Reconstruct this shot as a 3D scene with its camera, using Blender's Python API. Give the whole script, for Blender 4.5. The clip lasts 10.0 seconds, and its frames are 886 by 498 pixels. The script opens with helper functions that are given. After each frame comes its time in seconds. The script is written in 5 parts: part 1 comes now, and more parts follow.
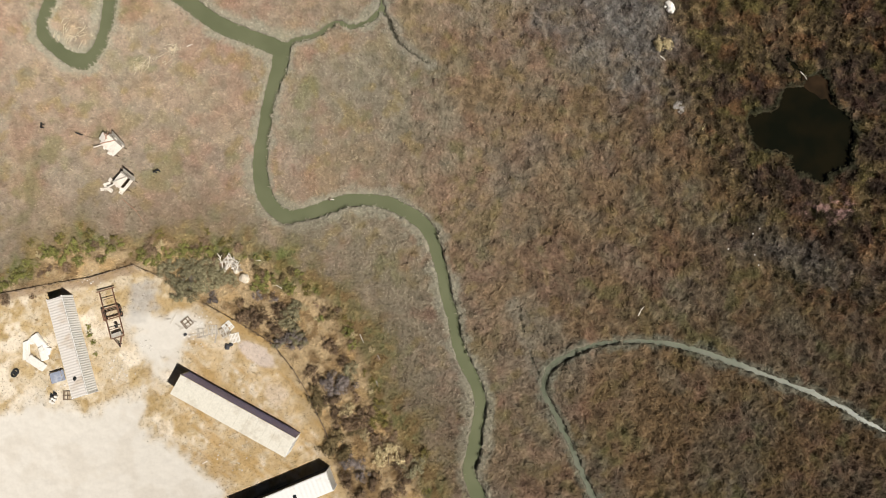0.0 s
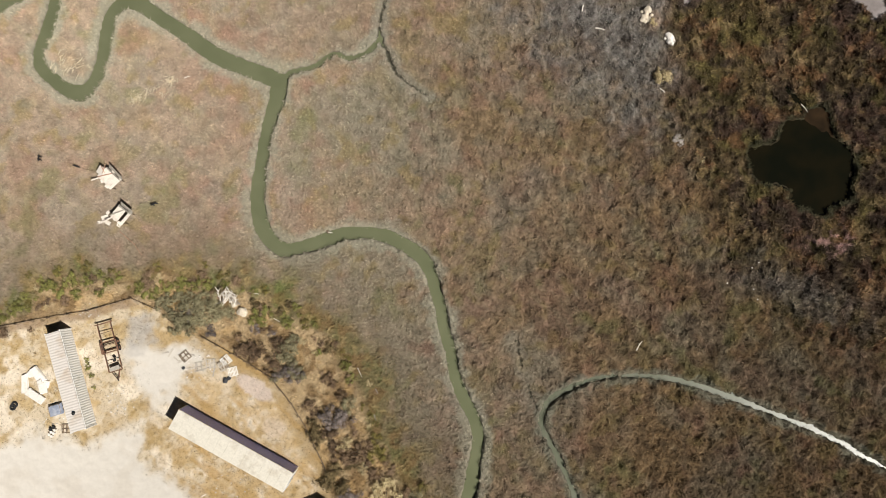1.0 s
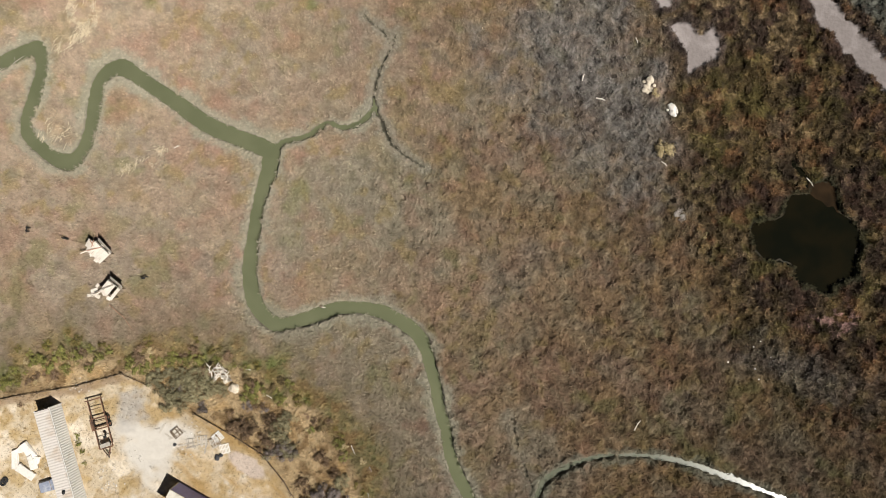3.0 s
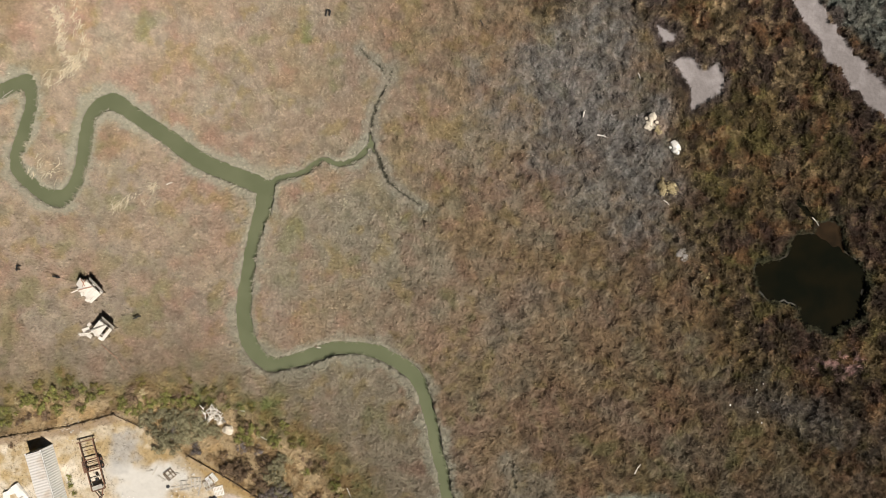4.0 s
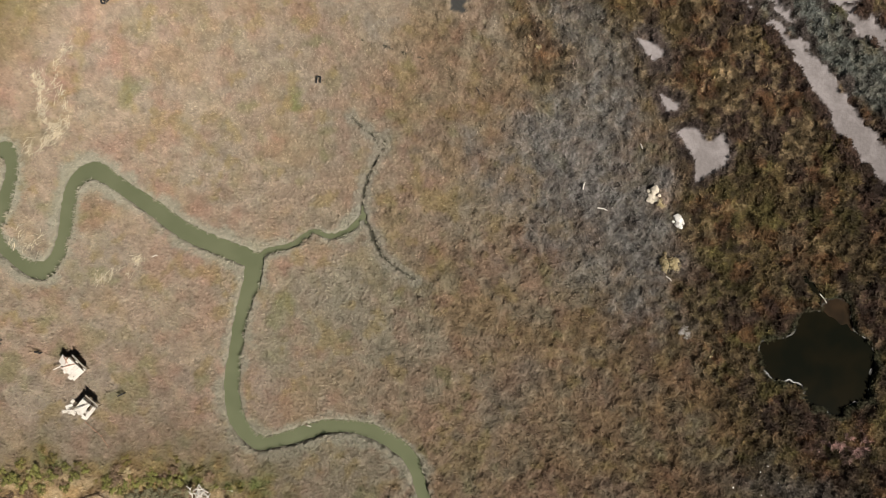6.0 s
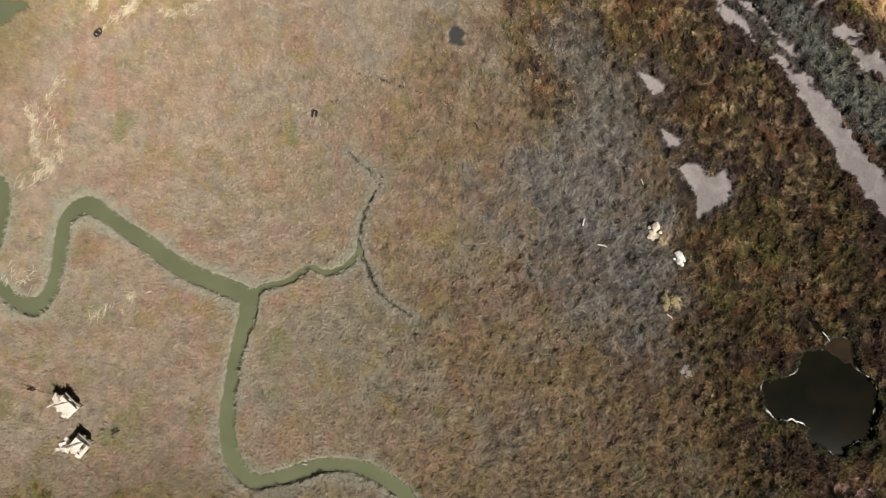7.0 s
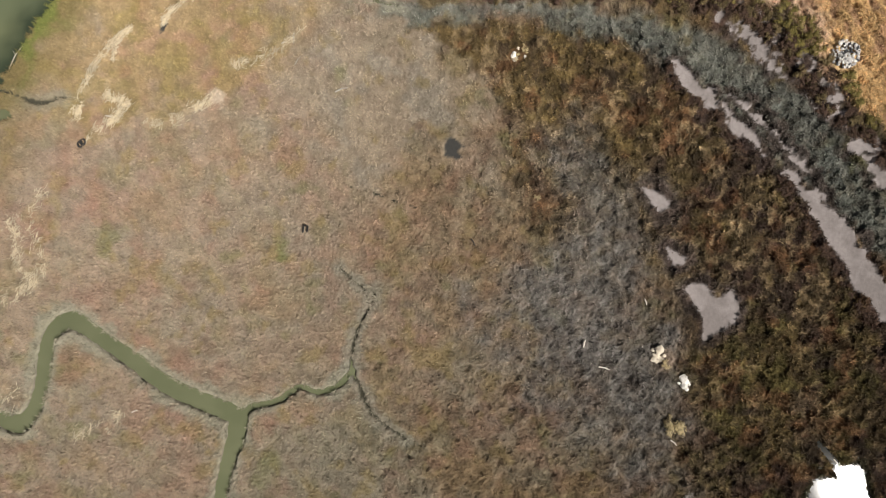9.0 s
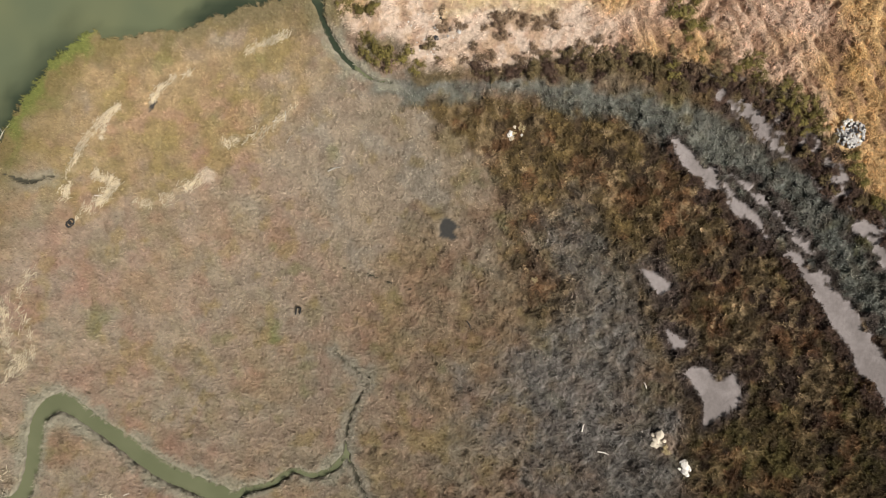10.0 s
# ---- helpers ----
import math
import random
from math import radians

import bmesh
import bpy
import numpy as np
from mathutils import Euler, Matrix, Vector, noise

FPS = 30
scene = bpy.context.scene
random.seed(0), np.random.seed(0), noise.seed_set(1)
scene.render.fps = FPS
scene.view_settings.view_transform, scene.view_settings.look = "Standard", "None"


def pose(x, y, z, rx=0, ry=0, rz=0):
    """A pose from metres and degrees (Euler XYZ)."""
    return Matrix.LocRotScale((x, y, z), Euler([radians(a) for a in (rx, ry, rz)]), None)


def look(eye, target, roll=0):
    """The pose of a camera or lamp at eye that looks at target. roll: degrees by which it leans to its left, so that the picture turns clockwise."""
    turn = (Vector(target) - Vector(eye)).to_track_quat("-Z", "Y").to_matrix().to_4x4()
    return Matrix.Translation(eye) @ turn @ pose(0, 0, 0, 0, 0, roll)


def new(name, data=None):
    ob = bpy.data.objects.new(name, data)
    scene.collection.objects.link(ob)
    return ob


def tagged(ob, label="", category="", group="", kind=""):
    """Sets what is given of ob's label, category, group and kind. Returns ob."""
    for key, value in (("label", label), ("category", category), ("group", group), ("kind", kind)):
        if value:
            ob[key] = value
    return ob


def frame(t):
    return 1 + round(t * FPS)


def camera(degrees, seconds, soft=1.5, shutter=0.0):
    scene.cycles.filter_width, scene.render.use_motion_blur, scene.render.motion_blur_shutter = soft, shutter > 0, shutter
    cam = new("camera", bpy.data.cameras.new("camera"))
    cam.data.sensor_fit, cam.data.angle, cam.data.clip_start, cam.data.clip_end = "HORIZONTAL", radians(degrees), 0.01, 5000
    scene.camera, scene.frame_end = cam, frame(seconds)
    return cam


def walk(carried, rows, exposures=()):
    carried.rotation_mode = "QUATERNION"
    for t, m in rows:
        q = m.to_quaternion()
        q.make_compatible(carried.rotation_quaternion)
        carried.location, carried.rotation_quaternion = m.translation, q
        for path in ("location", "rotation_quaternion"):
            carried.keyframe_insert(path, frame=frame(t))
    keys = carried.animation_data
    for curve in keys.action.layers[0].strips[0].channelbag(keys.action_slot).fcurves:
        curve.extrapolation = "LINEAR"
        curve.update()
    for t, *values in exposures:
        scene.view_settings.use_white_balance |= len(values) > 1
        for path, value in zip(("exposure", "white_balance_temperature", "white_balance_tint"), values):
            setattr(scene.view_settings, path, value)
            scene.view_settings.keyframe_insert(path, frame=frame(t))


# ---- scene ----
# Seconds, eye in metres, turn in degrees: a drone that looks straight down and flies along +y.
cam = camera(73.0, 10.0, soft=0.9)
ROWS = [
    (0.0, 0.000, 0.000, 75.011, 3.127, 0.713, 0.019),
    (0.5, 0.223, 2.457, 75.068, 2.833, 0.800, 0.055),
    (1.0, 0.473, 4.987, 75.081, 2.538, 0.885, 0.092),
    (1.5, 0.712, 7.623, 74.936, 2.243, 0.968, 0.138),
    (2.0, 0.930, 10.319, 74.737, 1.943, 1.043, 0.202),
    (2.5, 1.146, 13.165, 74.436, 1.630, 1.099, 0.280),
    (4.0, 1.727, 21.696, 72.619, 0.656, 1.267, 0.455),
    (4.5, 1.921, 24.446, 72.066, 0.380, 1.309, 0.504),
    (5.0, 2.064, 26.900, 71.581, 0.172, 1.333, 0.541),
    (5.5, 2.201, 29.345, 70.825, 0.034, 1.343, 0.560),
    (7.0, 2.636, 36.047, 69.267, -0.243, 1.445, 0.634),
    (7.5, 2.800, 38.841, 68.559, -0.361, 1.544, 0.683),
    (8.0, 3.086, 42.138, 67.900, -0.518, 1.672, 0.735),
    (8.5, 3.360, 46.054, 67.310, -0.706, 1.824, 0.769),
    (9.0, 3.573, 50.307, 66.512, -0.911, 1.998, 0.764),
    (9.5, 3.819, 54.921, 65.999, -1.123, 2.143, 0.704),
    (10.0, 4.193, 59.736, 64.990, -1.325, 2.230, 0.596),
]
walk(cam, [(t, pose(x, y, z, rx, ry, rz)) for t, x, y, z, rx, ry, rz in ROWS])

# ---- world, sun, exposure ----
SUN_AZIMUTH, SUN_ELEVATION = Vector((0.837, -0.547)), radians(53.1)
world = bpy.data.worlds.new("sky")
scene.world = world
world.use_nodes = True
sky = world.node_tree.nodes.new("ShaderNodeTexSky")
sky.sky_type, sky.sun_disc = "NISHITA", False
sky.sun_elevation, sky.sun_rotation = SUN_ELEVATION, math.atan2(SUN_AZIMUTH.x, SUN_AZIMUTH.y)
background = world.node_tree.nodes["Background"]
world.node_tree.links.new(sky.outputs[0], background.inputs[0])
background.inputs[1].default_value = 0.0075
sun_data = bpy.data.lights.new("sun", "SUN")
sun_data.energy, sun_data.angle, sun_data.color = 5.0, radians(0.5), (1.0, 0.955, 0.89)
sun = new("sun", sun_data)
to_sun = Vector((SUN_AZIMUTH.x * math.cos(SUN_ELEVATION), SUN_AZIMUTH.y * math.cos(SUN_ELEVATION), math.sin(SUN_ELEVATION)))
sun.matrix_world = look(to_sun * 200, (0, 0, 0))
scene.view_settings.exposure = 0.14


# ---- materials ----
def material(name, colour, rough=0.7, metal=0.0, vary=0.25, grain=6.0, patch=0.6, bump=0.15, second=None, spots=0.5, each=0.0, soft=0.0):
    """A surface with fine grain and larger patches; second: the colour of its stains or wear; each: how far pieces differ."""
    m = bpy.data.materials.new(name)
    m.use_nodes = True
    nodes, links = m.node_tree.nodes, m.node_tree.links
    bsdf = nodes["Principled BSDF"]
    where = nodes.new("ShaderNodeNewGeometry").outputs["Position"]
    fine, wide = nodes.new("ShaderNodeTexNoise"), nodes.new("ShaderNodeTexNoise")
    for tex, scale, detail in ((fine, grain, 6.0), (wide, patch, 4.0)):
        links.new(where, tex.inputs["Vector"])
        tex.inputs["Scale"].default_value, tex.inputs["Detail"].default_value = scale, detail
    stain = nodes.new("ShaderNodeMix")
    stain.data_type = "RGBA"
    stain.inputs["A"].default_value = (*colour, 1)
    stain.inputs["B"].default_value = (*(second or [c * 0.7 for c in colour]), 1)
    edge = nodes.new("ShaderNodeMapRange")
    edge.inputs["From Min"].default_value, edge.inputs["From Max"].default_value = spots, spots + 0.18
    links.new(wide.outputs["Fac"], edge.inputs["Value"])
    links.new(edge.outputs[0], stain.inputs["Factor"])
    gain = nodes.new("ShaderNodeMapRange")
    gain.inputs["From Min"].default_value, gain.inputs["From Max"].default_value = 0.25, 0.75
    gain.inputs["To Min"].default_value, gain.inputs["To Max"].default_value = 1 - vary, 1 + vary
    links.new(fine.outputs["Fac"], gain.inputs["Value"])
    tint = nodes.new("ShaderNodeVectorMath")
    tint.operation = "SCALE"
    links.new(stain.outputs["Result"], tint.inputs[0])
    links.new(gain.outputs[0], tint.inputs["Scale"])
    out = tint.outputs[0]
    if each:
        info, apart, spread = nodes.new("ShaderNodeObjectInfo"), nodes.new("ShaderNodeMapRange"), nodes.new("ShaderNodeVectorMath")
        apart.inputs["To Min"].default_value, apart.inputs["To Max"].default_value = 1 - each, 1 + each
        links.new(info.outputs["Random"], apart.inputs["Value"])
        spread.operation = "SCALE"
        links.new(out, spread.inputs[0])
        links.new(apart.outputs[0], spread.inputs["Scale"])
        out = spread.outputs[0]
    links.new(out, bsdf.inputs["Base Color"])
    bsdf.inputs["Roughness"].default_value, bsdf.inputs["Metallic"].default_value = rough, metal
    bsdf.inputs["Diffuse Roughness"].default_value = soft
    if bump:
        relief = nodes.new("ShaderNodeBump")
        relief.inputs["Strength"].default_value, relief.inputs["Distance"].default_value = bump, 0.05
        links.new(fine.outputs["Fac"], relief.inputs["Height"])
        links.new(relief.outputs[0], bsdf.inputs["Normal"])
    return m


def cover_material(name, islands=0.0, grain=5.0, bump=0.5):
    """Soil and plants: the land cover's own colour, with grain and patches over it."""
    m = bpy.data.materials.new(name)
    m.use_nodes = True
    nodes, links = m.node_tree.nodes, m.node_tree.links
    bsdf = nodes["Principled BSDF"]
    cover = nodes.new("ShaderNodeAttribute")
    cover.attribute_name = "cover"
    geometry = nodes.new("ShaderNodeNewGeometry")
    out = cover.outputs["Color"]
    steps = [(grain, 0.72, 1.28), (grain * 0.22, 0.85, 1.15)]
    for scale, low, high in steps:
        tex, gain, tint = nodes.new("ShaderNodeTexNoise"), nodes.new("ShaderNodeMapRange"), nodes.new("ShaderNodeVectorMath")
        links.new(geometry.outputs["Position"], tex.inputs["Vector"])
        tex.inputs["Scale"].default_value, tex.inputs["Detail"].default_value = scale, 2.0
        gain.inputs["From Min"].default_value, gain.inputs["From Max"].default_value = 0.3, 0.7
        gain.inputs["To Min"].default_value, gain.inputs["To Max"].default_value = low, high
        links.new(tex.outputs["Fac"], gain.inputs["Value"])
        tint.operation = "SCALE"
        links.new(out, tint.inputs[0])
        even = nodes.new("ShaderNodeMix")
        even.inputs["A"].default_value = 1.0
        links.new(cover.outputs["Alpha"], even.inputs["Factor"])
        links.new(gain.outputs[0], even.inputs["B"])
        links.new(even.outputs["Result"], tint.inputs["Scale"])
        out = tint.outputs[0]
        if scale == grain:
            relief = nodes.new("ShaderNodeBump")
            relief.inputs["Strength"].default_value, relief.inputs["Distance"].default_value = bump, 0.55
            links.new(tex.outputs["Fac"], relief.inputs["Height"])
            strength = nodes.new("ShaderNodeMath")
            strength.operation = "MULTIPLY"
            strength.inputs[1].default_value = bump
            links.new(cover.outputs["Alpha"], strength.inputs[0])
            links.new(strength.outputs[0], relief.inputs["Strength"])
            if not islands:
                links.new(relief.outputs[0], bsdf.inputs["Normal"])
    if islands:
        apart, spread = nodes.new("ShaderNodeMapRange"), nodes.new("ShaderNodeVectorMath")
        apart.inputs["To Min"].default_value, apart.inputs["To Max"].default_value = 1 - islands, 1 + islands
        links.new(geometry.outputs["Random Per Island"], apart.inputs["Value"])
        spread.operation = "SCALE"
        links.new(out, spread.inputs[0])
        links.new(apart.outputs[0], spread.inputs["Scale"])
        out = spread.outputs[0]
    links.new(out, bsdf.inputs["Base Color"])
    bsdf.inputs["Roughness"].default_value, bsdf.inputs["Diffuse Roughness"].default_value = 0.95, 1.0
    bsdf.inputs["Specular IOR Level"].default_value = 0.1
    return m


def water_material(name, colour, second, rough, patch=0.25, ripple=0.04, ripple_scale=2.5, weed=None):
    """Turbid water; the optional last colour is for weedy shallows and painted shore shadow, where the surface's cover
    says so.
    """
    m = bpy.data.materials.new(name)
    m.use_nodes = True
    nodes, links = m.node_tree.nodes, m.node_tree.links
    bsdf = nodes["Principled BSDF"]
    where = nodes.new("ShaderNodeNewGeometry").outputs["Position"]
    wide, fine, mix, relief = (nodes.new("ShaderNodeTexNoise"), nodes.new("ShaderNodeTexNoise"), nodes.new("ShaderNodeMix"), nodes.new("ShaderNodeBump"))
    links.new(where, wide.inputs["Vector"])
    links.new(where, fine.inputs["Vector"])
    wide.inputs["Scale"].default_value, fine.inputs["Scale"].default_value = patch, ripple_scale
    fine.inputs["Detail"].default_value = 3.0
    mix.data_type = "RGBA"
    mix.inputs["A"].default_value, mix.inputs["B"].default_value = (*colour, 1), (*second, 1)
    edge = nodes.new("ShaderNodeMapRange")
    edge.inputs["From Min"].default_value, edge.inputs["From Max"].default_value = 0.35, 0.65
    links.new(wide.outputs["Fac"], edge.inputs["Value"])
    links.new(edge.outputs[0], mix.inputs["Factor"])
    out = mix.outputs["Result"]
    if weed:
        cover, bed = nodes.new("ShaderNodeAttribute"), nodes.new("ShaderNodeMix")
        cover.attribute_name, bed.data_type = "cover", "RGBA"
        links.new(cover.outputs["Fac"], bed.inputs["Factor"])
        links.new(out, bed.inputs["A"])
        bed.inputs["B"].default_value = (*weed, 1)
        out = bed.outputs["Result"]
    links.new(out, bsdf.inputs["Base Color"])
    bsdf.inputs["Roughness"].default_value, bsdf.inputs["IOR"].default_value = rough, 1.333
    relief.inputs["Strength"].default_value, relief.inputs["Distance"].default_value = ripple, 0.05
    links.new(fine.outputs["Fac"], relief.inputs["Height"])
    links.new(relief.outputs[0], bsdf.inputs["Normal"])
    return m


EARTH = cover_material("earth", 0.0, 2.6, 0.9)
GRASS = cover_material("grass", 0.12, 3.0)
CREEK = water_material("turbid_green_water", (0.122, 0.132, 0.074), (0.142, 0.150, 0.086), 0.16)
SIDE = water_material("grey_green_water", (0.105, 0.115, 0.075), (0.135, 0.140, 0.100), 0.26)
# The bay's dark colour serves for weed and for the shore's painted shadow.
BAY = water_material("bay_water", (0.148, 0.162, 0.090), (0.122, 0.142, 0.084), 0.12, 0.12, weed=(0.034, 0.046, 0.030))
POND = water_material("peaty_water", (0.005, 0.0055, 0.003), (0.009, 0.0075, 0.0035), 0.046, 0.3, 0.014, 1.6)
SHALLOWS = water_material("brown_shallow_water", (0.014, 0.010, 0.006), (0.034, 0.021, 0.011), 0.095, 0.5, 0.045, 3.0)
MARGIN = water_material("ruffled_margin_water", (0.020, 0.018, 0.010), (0.035, 0.026, 0.014), 0.27, 1.2, 0.25, 6.0)
CREAM_ROOF = material("weathered_aluminium_roof", (0.66, 0.62, 0.53), 0.55, 0.0, 0.10, 5.0, 0.9, 0.05, (0.55, 0.50, 0.41), 0.5)
BLUE_WALL = material("blue_grey_panel", (0.40, 0.41, 0.92), 0.5, 0.0, 0.10, 4.0, 0.7, 0.04, (0.33, 0.34, 0.78), 0.55)
WHITE_WALL = material("white_panel", (0.74, 0.73, 0.70), 0.5, 0.0, 0.05, 4.0, 0.7, 0.04, (0.6, 0.57, 0.5), 0.6)
# Near-black base colour that stands in for shade on a white wall.
NAVY_WALL = material("shaded_dark_panel", (0.022, 0.022, 0.032), 0.6, 0.0, 0.15, 4.0, 0.7, 0.04)
RUST = material("rusted_steel", (0.20, 0.105, 0.065), 0.8, 0.2, 0.4, 8.0, 1.5, 0.3, (0.10, 0.06, 0.045), 0.5, 0.2)
RIBBED_ROOF = material("dusty_ribbed_roof", (0.62, 0.575, 0.53), 0.55, 0.0, 0.08, 9.0, 0.6, 0.05, (0.52, 0.44, 0.36), 0.52)
DARK_METAL = material("dark_steel", (0.03, 0.03, 0.03), 0.6, 0.3, 0.3, 8.0, 1.5, 0.2)
OLD_WOOD = material("weathered_timber", (0.20, 0.145, 0.095), 0.85, 0.0, 0.3, 14.0, 1.5, 0.3, (0.12, 0.085, 0.06), 0.5, 0.25)
TAN_WOOD = material("tan_timber", (0.36, 0.27, 0.18), 0.85, 0.0, 0.3, 14.0, 1.5, 0.3, (0.24, 0.175, 0.115), 0.5, 0.25)
GREY_WOOD = material("silvered_timber", (0.46, 0.42, 0.36), 0.85, 0.0, 0.25, 14.0, 1.5, 0.3, (0.30, 0.26, 0.22), 0.5, 0.2)
PALE_WOOD = material("bleached_plywood", (0.74, 0.68, 0.60), 0.85, 0.0, 0.12, 9.0, 1.2, 0.2, (0.58, 0.50, 0.42), 0.55, 0.06)
RED_WOOD = material("reddish_timber", (0.42, 0.24, 0.16), 0.85, 0.0, 0.2, 9.0, 1.2, 0.2, None, 0.55, 0.1)
CONCRETE = material("pale_concrete", (0.78, 0.74, 0.68), 0.9, 0.0, 0.15, 7.0, 1.0, 0.3, (0.58, 0.53, 0.45), 0.55, 0.08)
STONE = material("grey_stone", (0.48, 0.46, 0.44), 0.9, 0.0, 0.35, 7.0, 2.0, 0.4, (0.22, 0.21, 0.20), 0.52, 0.35)
PALE_STONE = material("cream_stone", (0.66, 0.58, 0.46), 0.9, 0.0, 0.2, 7.0, 2.0, 0.4, (0.48, 0.40, 0.30), 0.55, 0.15)
DARK_STONE = material("dark_stone", (0.05, 0.05, 0.055), 0.9, 0.0, 0.3, 7.0, 2.0, 0.4, None, 0.5, 0.2)
TARP = material("blue_grey_tarpaulin", (0.27, 0.30, 0.38), 0.6, 0.0, 0.2, 5.0, 2.0, 0.3, (0.40, 0.42, 0.47), 0.5)
RUBBER = material("black_rubber", (0.02, 0.02, 0.02), 0.8, 0.0, 0.2)
BARK = material("shrub_bark", (0.12, 0.09, 0.07), 0.9, 0.0, 0.3)


def leaf_material(name, colour, second):
    """Leaves that differ from clump to clump."""
    m = bpy.data.materials.new(name)
    m.use_nodes = True
    nodes, links = m.node_tree.nodes, m.node_tree.links
    bsdf = nodes["Principled BSDF"]
    geometry, info, mix, tint, gain = (nodes.new("ShaderNodeNewGeometry"), nodes.new("ShaderNodeObjectInfo"), nodes.new("ShaderNodeMix"),
                                       nodes.new("ShaderNodeVectorMath"), nodes.new("ShaderNodeMapRange"))
    mix.data_type = "RGBA"
    mix.inputs["A"].default_value, mix.inputs["B"].default_value = (*colour, 1), (*second, 1)
    links.new(geometry.outputs["Random Per Island"], mix.inputs["Factor"])
    gain.inputs["To Min"].default_value, gain.inputs["To Max"].default_value = 0.75, 1.25
    links.new(info.outputs["Random"], gain.inputs["Value"])
    tint.operation = "SCALE"
    links.new(mix.outputs["Result"], tint.inputs[0])
    links.new(gain.outputs[0], tint.inputs["Scale"])
    links.new(tint.outputs[0], bsdf.inputs["Base Color"])
    bsdf.inputs["Roughness"].default_value = 0.8
    bsdf.inputs["Specular IOR Level"].default_value = 0.2
    return m


LEAVES = {
    "dark": leaf_material("dry_dark_leaves", (0.078, 0.052, 0.034), (0.25, 0.168, 0.100)),
    "mauve": leaf_material("grey_mauve_leaves", (0.100, 0.082, 0.074), (0.270, 0.222, 0.196)),
    "purple": leaf_material("purple_brown_leaves", (0.050, 0.032, 0.025), (0.135, 0.082, 0.056)),
    "grey": leaf_material("grey_green_leaves", (0.155, 0.138, 0.075), (0.32, 0.285, 0.17)),
    "green": leaf_material("green_leaves", (0.115, 0.128, 0.036), (0.30, 0.275, 0.085)),
    "olive": leaf_material("olive_leaves", (0.085, 0.073, 0.023), (0.25, 0.200, 0.062)),
    "bronze": leaf_material("bronze_leaves", (0.085, 0.066, 0.032), (0.225, 0.165, 0.080)),
    "ash": leaf_material("ashen_leaves", (0.30, 0.265, 0.235), (0.60, 0.55, 0.50)),
    "straw": leaf_material("straw_leaves", (0.34, 0.26, 0.13), (0.60, 0.50, 0.30)),
    "brown": leaf_material("brown_leaves", (0.14, 0.09, 0.06), (0.30, 0.21, 0.13)),
}

# ---- land: lines and outlines in the plan, metres ----
# Centrelines: x, y, half width.
CREEK_LOWER = [(3.8, -28.2, 0.92), (3.4, -26.4, 0.88), (2.3, -23.6, 0.74), (2.8, -21.2, 0.85), (3.2, -18.4, 0.74), (3.7, -15.6, 0.64), (3.2, -12.8, 0.74), (1.8, -10.1, 0.74), (0.8, -7.3, 0.67), (0.3, -4.5, 0.67), (-0.5, -1.8, 0.71), (-1.0, 1.0, 0.75), (-1.8, 3.7, 0.75), (-2.4, 5.8, 0.79), (-3.9, 7.7, 0.86), (-7.0, 9.6, 0.86), (-9.8, 10.3, 0.75), (-12.7, 10.3, 0.79), (-14.9, 9.7, 0.86), (-17.0, 9.0, 0.83), (-19.2, 8.4, 0.79), (-20.6, 8.2, 0.93), (-22.0, 8.9, 0.93), (-23.4, 10.5, 0.94), (-24.2, 13.4, 0.94), (-24.2, 16.6, 0.91), (-23.8, 19.5, 0.8), (-23.4, 22.4, 0.8), (-22.9, 24.6, 0.84), (-22.1, 27.1, 1.03), (-21.7, 29.8, 1.11)]
CREEK_UPPER = [(-21.7, 29.6, 1.05), (-23.0, 30.4, 1.04), (-26.5, 31.7, 1.04), (-30.0, 33.3, 1.05), (-33.6, 35.8, 0.98), (-36.5, 37.7, 0.91), (-38.6, 39.1, 0.92), (-40.8, 40.4, 1.09), (-42.6, 39.8, 0.99), (-43.8, 38.1, 0.92), (-44.2, 35.6, 0.95), (-44.6, 33.1, 0.88), (-45.1, 31.0, 0.87), (-46.1, 29.2, 0.98), (-47.3, 28.4, 1.12), (-49.3, 28.9, 0.86), (-51.2, 30.3, 0.84), (-52.8, 32.0, 0.8), (-52.9, 33.9, 0.84), (-52.1, 36.4, 0.88), (-51.4, 38.9, 0.85), (-51.1, 41.1, 0.85), (-51.7, 42.8, 0.99), (-53.6, 42.3, 0.92), (-56.7, 40.8, 0.92), (-64.0, 37.0, 0.91)]
BRANCH = [(-21.0, 30.3, 0.44), (-19.9, 31.1, 0.33), (-18.4, 31.4, 0.33), (-17.0, 31.9, 0.37), (-15.8, 32.8, 0.37), (-14.5, 33.4, 0.33), (-12.8, 32.8, 0.33), (-10.9, 33.3, 0.37), (-9.6, 34.4, 0.33), (-8.8, 35.4, 0.3)]
GULLY_EAST = [(-8.8, 35.4, 0.24), (-8.0, 33.7, 0.24), (-7.3, 32.1, 0.23), (-6.8, 31.0, 0.18), (-6.0, 30.1, 0.15), (-4.6, 29.1, 0.09), (-2.6, 27.8, 0.05)]
GULLY_NORTH = [(-8.9, 35.4, 0.26), (-8.9, 37.0, 0.19), (-8.5, 38.9, 0.18), (-7.8, 41.0, 0.11), (-6.7, 42.9, 0.08), (-6.3, 44.5, 0.05)]
GULLY_FORK = [(-6.7, 42.9, 0.09), (-7.7, 44.7, 0.09), (-9.0, 45.7, 0.08), (-10.3, 46.9, 0.05)]
OLD_TRACK = [(-10.1, 56.5, 0.02), (-8.5, 55.7, 0.05), (-6.6, 55.4, 0.06), (-4.2, 54.5, 0.04), (-1.8, 53.8, 0.0)]
